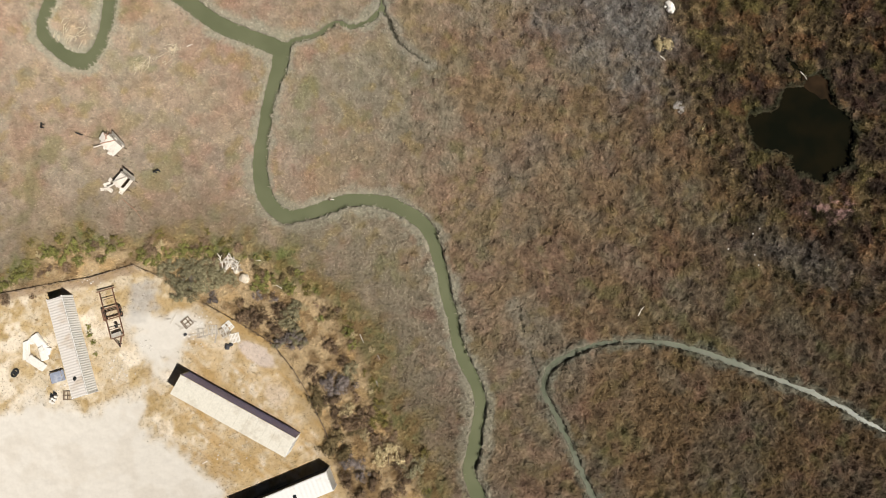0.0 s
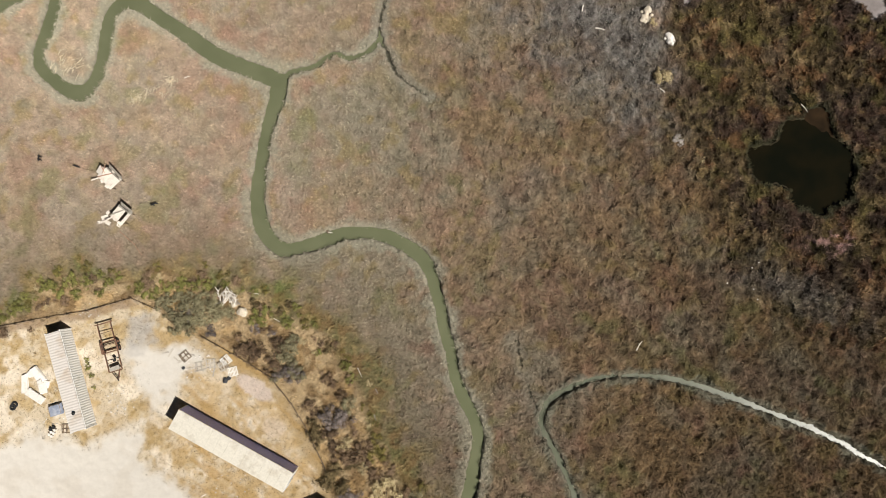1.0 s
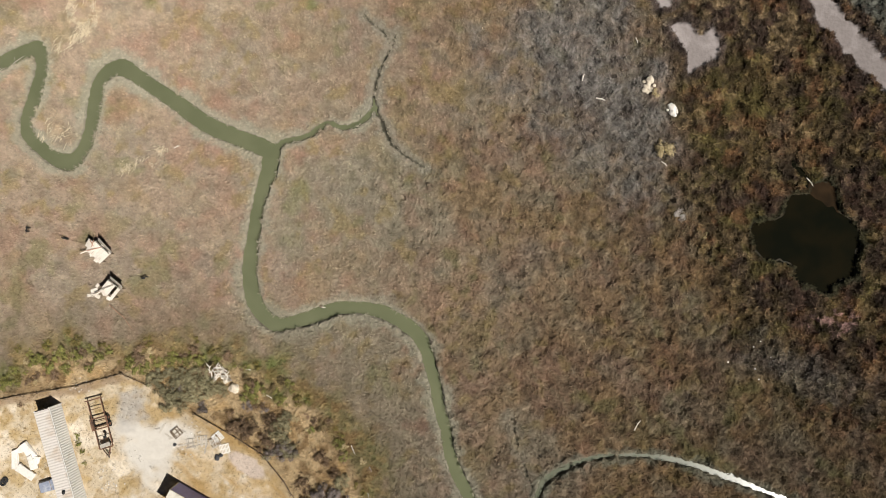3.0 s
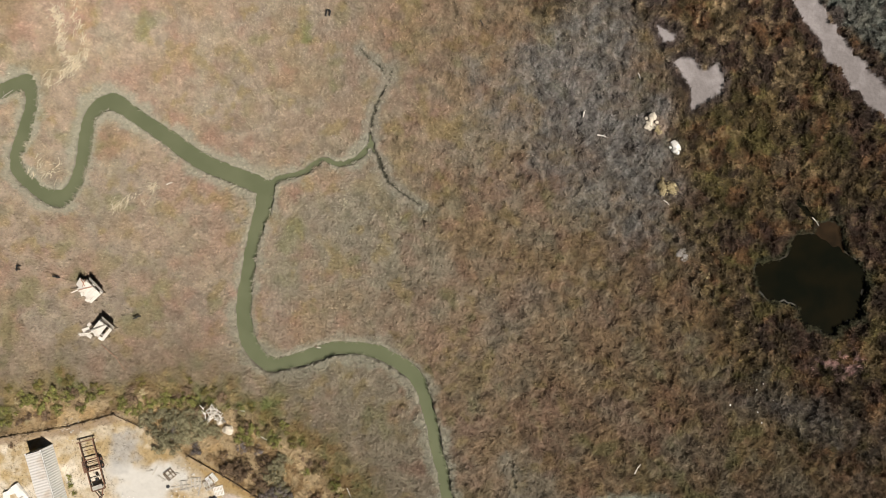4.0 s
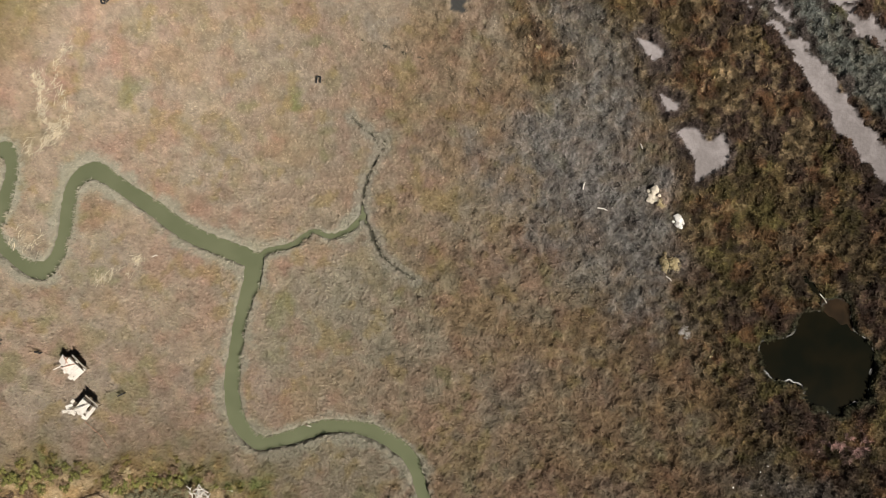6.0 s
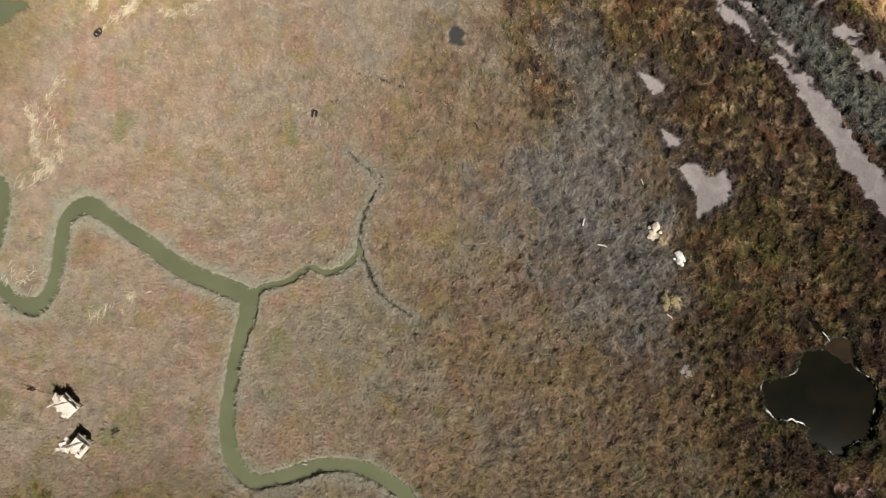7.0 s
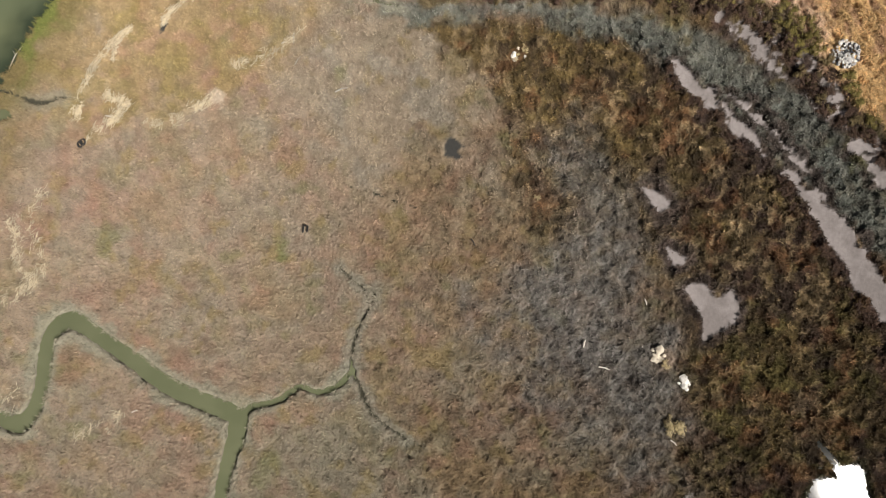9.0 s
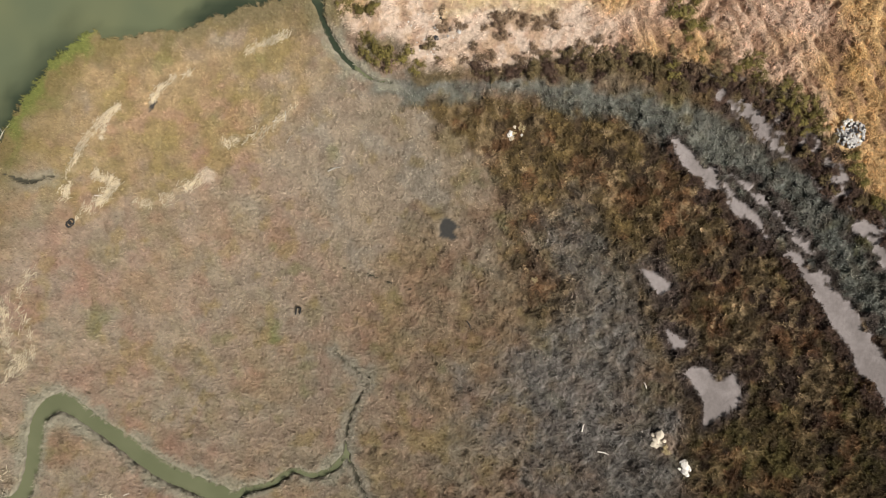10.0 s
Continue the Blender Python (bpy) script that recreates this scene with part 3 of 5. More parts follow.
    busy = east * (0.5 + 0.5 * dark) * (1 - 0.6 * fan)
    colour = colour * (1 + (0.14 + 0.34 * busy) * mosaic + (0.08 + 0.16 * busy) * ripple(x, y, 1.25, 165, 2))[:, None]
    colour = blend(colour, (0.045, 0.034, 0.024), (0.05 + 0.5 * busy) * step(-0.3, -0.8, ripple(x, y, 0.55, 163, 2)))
    flecks = (1 - dark) * (1 - 0.6 * slate)
    colour = blend(colour, np.array((0.270, 0.205, 0.085)) * (1 - 0.42 * east)[:, None], 0.5 * flecks * step(0.3, 0.9, ripple(x, y, 2.0, 181, 3)))
    colour = blend(colour, np.array((0.335, 0.165, 0.120)) * (1 - 0.42 * east)[:, None], 0.24 * flecks * (1 - 0.8 * fan) * step(0.3, 1.0, ripple(x, y, 3.1, 183, 3)))
    colour = blend(colour, np.array((0.170, 0.175, 0.070)) * (1 - 0.35 * east)[:, None], 0.45 * flecks * step(0.45, 1.0, ripple(x, y, 3.4, 185, 3)))
    # a green spot, a bare pale patch, and sandy soil round the cream rocks
    colour = blend(colour, (0.150, 0.165, 0.060), 0.7 * step(1.6, 0.3, np.hypot((x + 16.9) * 1.3, (y - 49.0) * 0.8) + 0.7 * small))
    colour = blend(colour, (0.520, 0.430, 0.335), 0.9 * step(1.3, 0.6, np.hypot(x + 24.4, y - 66.0) + 0.4 * small))
    colour = blend(colour, (0.300, 0.225, 0.170), 0.8 * step(1.5, 0.5, np.hypot(x - 26.2, y - 37.2) + 0.5 * small))
    # wrack lines, pale fringes of the creeks, green weed on the bay's shore
    for line in WRACK_LINES:
        colour = blend(colour, (0.50, 0.400, 0.265), 0.32 * step(0.3, -0.3, beside(x, y, line) + 0.1 + 0.8 * ripple(x, y, 0.9, 135, 2) + 0.3 * ripple(x, y, 0.4, 133, 2)))
    fringe = np.minimum(creek, branch + 0.2)
    colour = blend(colour, (0.300, 0.285, 0.218), 0.8 * step(1.5, 0.3, fringe + 0.6 * small + 0.6 * mid))
    colour = blend(colour, (0.255, 0.240, 0.190), 0.7 * step(1.3, 0.2, gully + 0.5 * small + 0.3 * mid) * step(20.0, 0.0, x))
    colour = blend(colour, (0.190, 0.195, 0.150), 0.6 * step(1.0, 0.2, side + 0.5 * small))
    shore = step(4.2, 0.8, bay + 1.6 * mid + 0.6 * small)
    colour = blend(colour, (0.170, 0.135, 0.060), 0.6 * step(9.0, 2.5, bay + 1.6 * mid) * step(-36.0, -42.0, x))
    colour = blend(colour, (0.165, 0.130, 0.056), 0.75 * shore)
    colour = blend(colour, (0.135, 0.160, 0.042), 0.85 * shore * step(-34.0, -38.0, x) * step(-49.0, -46.0, x) * step(0.2, 0.8, 0.6 + mid))
    colour = blend(colour, (0.050, 0.050, 0.028), 0.85 * step(0.8, 0.2, pond + 0.4 * small))

    # dry bank round the yard, then the yard itself
    ochre = blend(np.tile((0.43, 0.325, 0.190), (len(x), 1)), (0.31, 0.220, 0.120), step(0.0, 0.6, mid + 0.4 * small))
    ochre = blend(ochre, (0.44, 0.290, 0.125), 0.5 * step(0.1, 0.6, ripple(x, y, 2.0, 141)))
    ochre = blend(ochre, (0.21, 0.135, 0.065), 0.85 * step(0.0, 0.5, ripple(x, y, 1.6, 143)))
    bank = step(0.8, -1.2, bluff + 0.9 * mid + 0.5 * small)
    colour = blend(colour, (0.165, 0.130, 0.085), 0.5 * step(10.0, 2.5, bluff + 3.0 * mid + 1.5 * small))
    edge = step(3.8, 0.4, bluff - 1.4 * step(-26.0, -16.0, x) + 1.4 * mid + 0.8 * small) * (1 - bank)
    colour = blend(colour, (0.165, 0.140, 0.060), 0.75 * edge)
    colour = blend(colour, (0.135, 0.160, 0.050), 0.9 * edge * step(-0.1, 0.5, ripple(x, y, 2.2, 151)) * (1 - 0.7 * step(-18.0, -12.0, x)))
    colour = blend(colour, (0.215, 0.130, 0.060), 0.6 * edge * step(0.0, 0.5, ripple(x, y, 1.3, 153)))
    colour = blend(colour, (0.330, 0.250, 0.120), 0.7 * edge * step(0.25, 0.55, ripple(x, y, 0.8, 155)))
    colour = colour + (ochre - colour) * bank[:, None]
    sand = blend(np.tile((0.55, 0.465, 0.340), (len(x), 1)), (0.46, 0.350, 0.195), step(-0.2, 0.6, ripple(x, y, 1.5, 105, 4) + 0.4 * mid))
    sand = blend(sand, (0.33, 0.225, 0.090), 0.6 * step(0.25, 0.75, ripple(x, y, 0.6, 107) + 0.4 * mid))
    sand = blend(sand, (0.66, 0.585, 0.475), step(0.1, 0.6, ripple(x, y, 2.2, 101)))
    clear = step(1.2, -1.0, bare + 1.1 * mid + 0.5 * small)
    sand = blend(sand, (0.600, 0.565, 0.510), clear)
    sand = blend(sand, (0.53, 0.485, 0.42), 0.45 * clear * step(0.2, 0.7, ripple(x, y, 3.0, 109)))
    sand = blend(sand, (0.41, 0.385, 0.355), 0.8 * step(3.0, 1.5, np.hypot(x + 38.3, y + 2.2) + 0.8 * small + 0.5 * mid))
    oval = np.hypot(((x + 24.0) * 0.86 - (y + 9.0) * 0.5) / 2.4, ((x + 24.0) * 0.5 + (y + 9.0) * 0.86) / 1.1)
    sand = blend(sand, (0.50, 0.365, 0.190), 0.7 * step(-37.0, -31.0, x + 2.0 * mid) * step(-6.5, -9.5, y) * (1 - clear) * step(-0.5, 0.4, ripple(x, y, 1.1, 171)))
    sand = blend(sand, (0.38, 0.270, 0.130), 0.7 * step(1.8, 0.3, np.abs(yard + 0.4) + 0.7 * mid) * step(-34.0, -30.0, x))
    sand = blend(sand, (0.42, 0.295, 0.140), 0.3 * (1 - clear) * step(0.15, 0.6, ripple(x, y, 2.4, 177)))
    swath = ripple(0.8 * x - 0.6 * y, (0.6 * x + 0.8 * y) * 5.0, 4.5, 179)
    sand = blend(sand, (0.42, 0.280, 0.115), 0.7 * (1 - clear) * step(0.15, 0.6, swath) * step(-36.0, -31.0, x))
    sand = blend(sand, (0.290, 0.205, 0.130), 0.75 * step(0.75, 0.25, np.abs(yard + 0.35) + 0.25 * small) * step(-38.0, -40.0, x))
    sand = blend(sand, (0.56, 0.475, 0.415), 0.9 * step(1.15, 0.85, oval + 0.15 * small))
    sand = blend(sand, (0.58, 0.480, 0.370), 0.8 * step(1.8, 0.9, np.hypot(x + 21.5, y + 13.9) + 0.3 * small))
    inside = step(0.5, -0.4, yard + 0.3 * small)
    colour = colour + (sand - colour) * inside[:, None]
    # dry upland grass with a sandy foot
    lay = step(-0.3, 0.3, ripple(x, y, 8.0, 123))
    comb = lay * ripple(x * 0.85 + y * 0.5, (y * 0.85 - x * 0.5) * 0.28, 0.62, 121, 2) + (1 - lay) * ripple(x * 0.90 - y * 0.42, (y * 0.90 + x * 0.42) * 0.28, 0.62, 125, 2)
    tawny = blend(np.tile((0.61, 0.450, 0.340), (len(x), 1)), (0.56, 0.375, 0.185), step(-0.1, 0.6, ripple(x, y, 9.0, 111)))
    tawny = blend(tawny, (0.60, 0.405, 0.170), 0.8 * step(40.5, 45.0, x + 2.0 * mid) * step(60.0, 64.0, y))
    tawny = blend(tawny, (0.58, 0.460, 0.240), 0.7 * step(84.0, 87.0, y + mid) * step(24.0, 14.0, x))
    # Shade painted into the grass colour: darker in the troughs of the comb relief.
    tawny = blend(tawny, (0.34, 0.205, 0.130), 0.85 * step(0.0, 0.55, -comb))
    tawny = blend(tawny, (0.30, 0.170, 0.125), 0.5 * step(0.35, 0.8, ripple(x, y, 2.4, 127)))
    sandy = step(10.5, 5.0, np.hypot((x - 3.0) * 0.55, (y - 83.0) * 1.2) + 3.0 * mid)
    foot = blend(np.tile((0.60, 0.490, 0.400), (len(x), 1)), (0.46, 0.335, 0.235), step(-0.1, 0.6, ripple(x, y, 1.4, 197)))
    foot = blend(foot, (0.58, 0.470, 0.250), 0.8 * step(82.5, 85.5, y + 1.5 * mid) * step(0.0, 3.0, x))
    foot = blend(foot, (0.36, 0.235, 0.165), 0.6 * step(0.25, 0.7, ripple(x, y, 0.7, 199, 2)))
    tawny = tawny + (foot - tawny) * (0.9 * sandy)[:, None]
    high = step(0.5, -0.5, upland + 0.5 * small + 0.3 * mid)
    colour = colour + (tawny - colour) * high[:, None]

    # heights: cut channels, flats and pans, raised ground
    lump = 0.55 + 0.60 * east - 0.25 * fan - 0.45 * high * sandy + 0.3 * heavy + 0.2 * slate - 0.75 * inside * (1 - 0.3 * step(-0.5, 1.0, bare))
    z = rough * lump + 0.05 * mid + 0.04 * wide
    z = z + 0.25 * bank + 0.1 * inside + 0.5 * high * step(0, -8, upland) + 0.26 * comb * high * (1 - sandy)
    wet = np.zeros_like(x)
    for gap, depth, reach in ((creek - 0.45 * jag, 1.0, 0.24), (branch - 0.3 * jag, 0.9, 0.22), (side, 0.85, 0.22), (gully, 0.5, 0.18), (beside(x, y, OLD_TRACK), 0.3, 0.16), (bay + 1.2 * jag + 0.3 * mid, 1.0, 0.4), (pond + 0.4 * jag, 0.9, 0.22), (pool, 0.8, 0.4)):
        cut = step(reach, -reach, gap + jag)
        z = z * (1 - cut) - depth * cut
        wet = np.maximum(wet, cut)
    colour = blend(colour, (0.060, 0.056, 0.040), step(0.25, 0.75, wet))
    sprigs = step(0.5, 0.8, ripple(x, y, 0.55, 193, 2) + 0.35 * step(-0.9, 0.0, mud)) * (mud < np.where(y > 58.0, 0.5, -9.0)) * (x > 31.0) * (pans > 1.0)
    flat = step(0.14, -0.14, mud - 0.12 + 0.9 * jag) * (1 - 0.9 * sprigs)
    z = z * (1 - flat) - (0.10 + 0.01 * small) * flat
    silt = blend(np.tile((0.400, 0.357, 0.345), (len(x), 1)), (0.320, 0.283, 0.270), step(-0.2, 0.6, mid + 0.5 * small))
    colour = colour + (silt - colour) * flat[:, None]
    black = step(0.15, -0.15, pan + 1.3 * jag)
    z = z * (1 - black) - 0.12 * black
    colour = blend(colour, (0.060, 0.058, 0.054), black)

    near_mud = step(0.35, 0.05, np.minimum(mud, pan))
    bald = np.maximum.reduce([step(0.1, 0.4, wet), flat, near_mud, black, inside * clear, 0.55 * inside, 0.86 * high * sandy, step(2.1, 1.7, np.hypot(x - 44.4, y - 70.8))])
    height = 0.20 + 0.10 * (1 - east) + 0.04 * heavy + 0.04 * slate + 0.07 * brush + 0.12 * high - 0.05 * band - 0.13 * inside
    grain = (1 - 0.4 * fan) * (0.4 + 0.5 * np.maximum.reduce([east * (1 - bank), 0.35 * bank, high])) * (1 - np.maximum.reduce([0.75 * flat, 0.7 * black, inside * (0.45 + 0.4 * clear), 0.35 * high * sandy]))
    return z, np.clip(colour, 0.005, 0.9), 1 - bald, height, grain


def grid_lines(low, high, gap):
    """Fine lines over the seen stretch, then ever wider ones out to the horizon."""
    out = [gap * 1.6 ** k for k in range(1, 21)]
    far = np.cumsum(out)
    return np.concatenate([low - far[::-1], np.arange(low, high + gap / 2, gap), high + far])


def fast_mesh(name, points, faces, corners, colours=None, smooth=False, grain=None):
    """A mesh from arrays: points, faces of equal corner count, and the cover colour of each point."""
    me = bpy.data.meshes.new(name)
    me.vertices.add(len(points))
    me.vertices.foreach_set("co", np.ascontiguousarray(points, np.float32).ravel())
    me.loops.add(faces.size)
    me.loops.foreach_set("vertex_index", np.ascontiguousarray(faces, np.int32).ravel())
    me.polygons.add(len(faces))
    me.polygons.foreach_set("loop_start", np.arange(0, faces.size, corners, dtype=np.int32))
    me.polygons.foreach_set("use_smooth", np.full(len(faces), smooth))
    me.update(calc_edges=True)
    if colours is not None:
        layer = me.attributes.new("cover", "FLOAT_COLOR", "POINT")
        layer.data.foreach_set("color", np.ascontiguousarray(np.c_[colours, np.ones(len(colours)) if grain is None else grain], np.float32).ravel())
    me.validate()
    return me


xs, ys = grid_lines(-60.0, 60.0, 0.2), grid_lines(-34.0, 92.0, 0.2)
gx, gy = (a.ravel() for a in np.meshgrid(xs, ys))
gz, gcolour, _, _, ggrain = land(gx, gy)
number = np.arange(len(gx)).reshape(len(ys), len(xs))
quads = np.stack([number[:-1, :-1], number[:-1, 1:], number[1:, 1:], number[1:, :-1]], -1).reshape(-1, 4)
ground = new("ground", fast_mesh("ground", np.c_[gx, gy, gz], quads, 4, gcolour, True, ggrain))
ground.data.materials.append(EARTH)
tagged(ground, "salt marsh and sandy yard ground with cut tidal channels", "ground", kind="structure")


def water_strip(name, line, level, mat, label, pad=0.3):
    """A water surface along a winding channel, a little wider than it so that the banks cut it."""
    c = smoothed(line)
    d = np.gradient(c[:, :2], axis=0)
    side_way = np.c_[-d[:, 1], d[:, 0]] / (np.linalg.norm(d, axis=1)[:, None] + 1e-9)
    reach = (c[:, 2] + pad)[:, None]
    points = np.r_[np.c_[c[:, :2] + side_way * reach, np.full(len(c), level)], np.c_[c[:, :2] - side_way * reach, np.full(len(c), level)]]
    k, n = np.arange(len(c) - 1), len(c)
    ob = new(name, fast_mesh(name, points, np.stack([k + n, k + n + 1, k + 1, k], -1), 4))
    ob.data.materials.append(mat)
    return tagged(ob, label, "water", kind="structure")


def channel_water(name, lines, level, mat, label, reach=0.55, gap=0.4):
    """One flat water surface along winding channels, reaching a little under their banks."""
    c = np.vstack([smoothed(line) for line in lines])
    (x0, y0), (x1, y1) = c[:, :2].min(0) - 2.0, c[:, :2].max(0) + 2.0
    wx, wy = np.meshgrid(np.arange(x0, x1, gap), np.arange(y0, y1, gap))
    near = np.minimum.reduce([beside(wx.ravel(), wy.ravel(), line) for line in lines]).reshape(wx.shape) < reach
    n = np.arange(wx.size).reshape(wx.shape)
    kept = near[:-1, :-1] | near[:-1, 1:] | near[1:, 1:] | near[1:, :-1]
    cells = np.stack([n[:-1, :-1], n[:-1, 1:], n[1:, 1:], n[1:, :-1]], -1)[kept]
    used, cells = np.unique(cells, return_inverse=True)
    ob = new(name, fast_mesh(name, np.c_[wx.ravel()[used], wy.ravel()[used], np.full(len(used), level)], cells.reshape(-1, 4), 4))
    ob.data.materials.append(mat)
    return tagged(ob, label, "water", kind="structure")


def water_sheet(name, low, high, level, mat, label):
    x0, y0, x1, y1 = *low, *high
    ob = new(name, fast_mesh(name, np.array([(x0, y0, level), (x1, y0, level), (x1, y1, level), (x0, y1, level)]), np.array([[0, 1, 2, 3]]), 4))
    ob.data.materials.append(mat)
    return tagged(ob, label, "water", kind="structure")


channel_water("creek_water", [CREEK_LOWER, CREEK_UPPER, BRANCH], -0.46, CREEK, "turbid green tidal creek water winding through marsh")
channel_water("side_creek_water", [SIDE_CREEK], -0.42, SIDE, "shallow grey-green creek water with sun glint")
channel_water("ditch_water", [DITCH], -0.47, CREEK, "dark narrow ditch water between marsh banks")
water_sheet("pond_water", (36.5, 11.5), (52.0, 29.6), -0.36, POND, "still dark brown pond water among brush")
shoal = smoothed([(44.6, 25.0, 0), (44.9, 26.4, 0), (46.0, 27.2, 0), (47.6, 27.2, 0), (49.0, 26.2, 0), (49.0, 23.6, 0), (48.3, 22.4, 0), (47.7, 23.2, 0), (47.0, 23.1, 0), (46.3, 23.8, 0), (45.6, 24.1, 0)], 3)
middle = shoal.mean(axis=0)
rim = np.arange(len(shoal))
shallows = new("pond_shallows", fast_mesh("pond_shallows", np.c_[np.r_[[middle], shoal][:, :2], np.full(len(shoal) + 1, -0.356)], np.stack([0 * rim, (rim + 1) % len(shoal) + 1, rim + 1], -1), 3))
shallows.data.materials.append(SHALLOWS)
tagged(shallows, "ruffled brown shallows at the head of the pond", "water", kind="structure")
ring = smoothed([(x, y, 0.1) for x, y in POND_EDGE + POND_EDGE[:1]], 6)
ring_line = [(float(x + 0.22 * a), float(y + 0.22 * b), float(0.04 + 0.09 * abs(c))) for (x, y, _), a, b, c in zip(ring, ripple(ring[:, 0], ring[:, 1], 0.9, 5), ripple(ring[:, 0], ring[:, 1], 0.9, 6), ripple(ring[:, 0], ring[:, 1], 0.7, 8))]
water_strip("pond_margin", ring_line, -0.352, MARGIN, "ruffled shallow margin of the dark pond", 0.0)
water_sheet("pool_water", (-56.0, 59.5), (-47.0, 65.6), -0.40, CREEK, "small green tidal pool beside the bay")
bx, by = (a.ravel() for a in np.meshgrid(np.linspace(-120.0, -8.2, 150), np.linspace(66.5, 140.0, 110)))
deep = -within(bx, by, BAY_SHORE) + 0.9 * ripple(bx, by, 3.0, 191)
# Weed in the west; east of x = -29 the shore's shadow is painted in.
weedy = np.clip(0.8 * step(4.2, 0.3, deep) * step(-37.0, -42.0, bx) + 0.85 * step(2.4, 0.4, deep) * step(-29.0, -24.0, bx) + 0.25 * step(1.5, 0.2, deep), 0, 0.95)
bn = np.arange(150 * 110).reshape(110, 150)
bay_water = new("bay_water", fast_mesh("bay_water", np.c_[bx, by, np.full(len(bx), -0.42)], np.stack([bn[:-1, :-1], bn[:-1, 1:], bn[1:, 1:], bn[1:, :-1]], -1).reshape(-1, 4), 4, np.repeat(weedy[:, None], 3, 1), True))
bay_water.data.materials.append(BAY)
tagged(bay_water, "wide green bay water along a weedy marsh shore", "water", kind="structure")


# ---- plants of the marsh ----
def tufts(name, low, high, gap, blades, keep, size, label, category, seed, spread=0.9, tint=1.0, thin=1.0, comb=None, apart=0.05):
    """Low plants: each a small rosette of blades, on the ground at loosely gridded places."""
    rng = np.random.default_rng(seed)
    x, y = (a.ravel() for a in np.meshgrid(np.arange(low[0], high[0], gap), np.arange(low[1], high[1], gap)))
    x, y = x + rng.uniform(-0.5, 0.5, len(x)) * gap * 1.6, y + rng.uniform(-0.5, 0.5, len(x)) * gap * 1.6
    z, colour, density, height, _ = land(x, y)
    density = density * keep(x, y)
    chosen = (rng.random(len(x)) < density) & (density > 0.1)
    x, y, z, colour, height = x[chosen], y[chosen], z[chosen], colour[chosen], height[chosen]
    n = len(x)
    scale = rng.uniform(0.6, 1.4, n)[:, None] * size
    turn = rng.uniform(0, 2 * np.pi, n)[:, None] + np.arange(blades) * 2 * np.pi / blades + rng.uniform(-0.4, 0.4, (n, blades))
    if comb is not None:
        turn = comb + 0.9 * ripple(x, y, 3.0, 7)[:, None] + rng.normal(0, 0.5, (n, blades))
    lean = rng.uniform(0.25, spread, (n, blades))
    tall = height[:, None] * scale * rng.uniform(0.6, 1.25, (n, blades))
    wide = 0.10 * thin * scale * rng.uniform(0.7, 1.4, (n, blades))
    far = apart * rng.uniform(0.4, 1.6, (n, blades))
    cx, cy, root = x[:, None] + far * np.cos(turn), y[:, None] + far * np.sin(turn), z[:, None] - 0.03 + 0 * turn
    ox, oy = -np.sin(turn) * wide, np.cos(turn) * wide
    tip = np.stack([cx + np.cos(turn) * tall * lean * 1.4, cy + np.sin(turn) * tall * lean * 1.4, root + tall], -1)
    points = np.stack([np.stack([cx + ox, cy + oy, root], -1), np.stack([cx - ox, cy - oy, root], -1), tip], 2).reshape(-1, 3)
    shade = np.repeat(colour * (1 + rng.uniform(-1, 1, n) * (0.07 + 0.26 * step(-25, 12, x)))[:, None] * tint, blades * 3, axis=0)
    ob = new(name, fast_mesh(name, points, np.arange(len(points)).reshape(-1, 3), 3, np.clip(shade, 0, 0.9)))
    ob.data.materials.append(GRASS)
    return tagged(ob, label, category, kind="stuff")


tufts("marsh_grass", (-58, -31), (57, 90), 0.31, 8, lambda x, y: (within(x, y, UPLAND) > 0) & (within(x, y, YARD) > 0), 0.9, "low dry brown and tan marsh plants covering the flats", "marsh grass", 1, 0.75, 1.17, 0.42, None, 0.13)
tufts("pickleweed", (6, -6), (57, 78), 0.29, 7, lambda x, y: within(x, y, DARK_MARSH) < 0.5, 0.85, "dark olive-brown pickleweed brush in dense clumps", "marsh brush", 2, 1.1, 1.25, 0.7, None, 0.09)
tufts("dry_grass", (-14, 54), (58, 90), 0.21, 5, lambda x, y: within(x, y, UPLAND) < 0.2, 1.15, "tawny dry grass on the rising upland", "dry grass", 3, 1.7, 1.1, 0.2, -2.2)
tufts("yard_straw", (-58, -31), (-6, 6), 0.24, 5, lambda x, y: within(x, y, YARD) < 0.3, 0.8, "dry straw-coloured weeds in patches over the yard", "dry weeds", 4, 1.3, 0.85, 0.45)


# ---- building blocks ----
def height_at(x, y):
    return float(gz[np.argmin(abs(ys - y)) * len(xs) + np.argmin(abs(xs - x))])


def thing(name, x, y, rz, label, category, group="", z=None, rx=0.0, ry=0.0):
    """The empty base of a thing, on the ground unless z is given."""
    ob = new(name)
    ob.empty_display_size = 0.2
    ob.matrix_basis = pose(x, y, height_at(x, y) if z is None else z, rx, ry, rz)
    return tagged(ob, label, category, group)


def part(name, bm, mat, parent, label="", m=None):
    """Links a bmesh, or a mesh that alike parts share, as one object under a thing or a part."""
    if isinstance(bm, bmesh.types.BMesh):
        me = bpy.data.meshes.new(name)
        bm.to_mesh(me)
        bm.free()
        me.materials.append(mat)
    else:
        me = bm
    ob = new(name, me)
    ob.parent = parent
    if m is not None:
        ob.matrix_basis = m
    return tagged(ob, label)


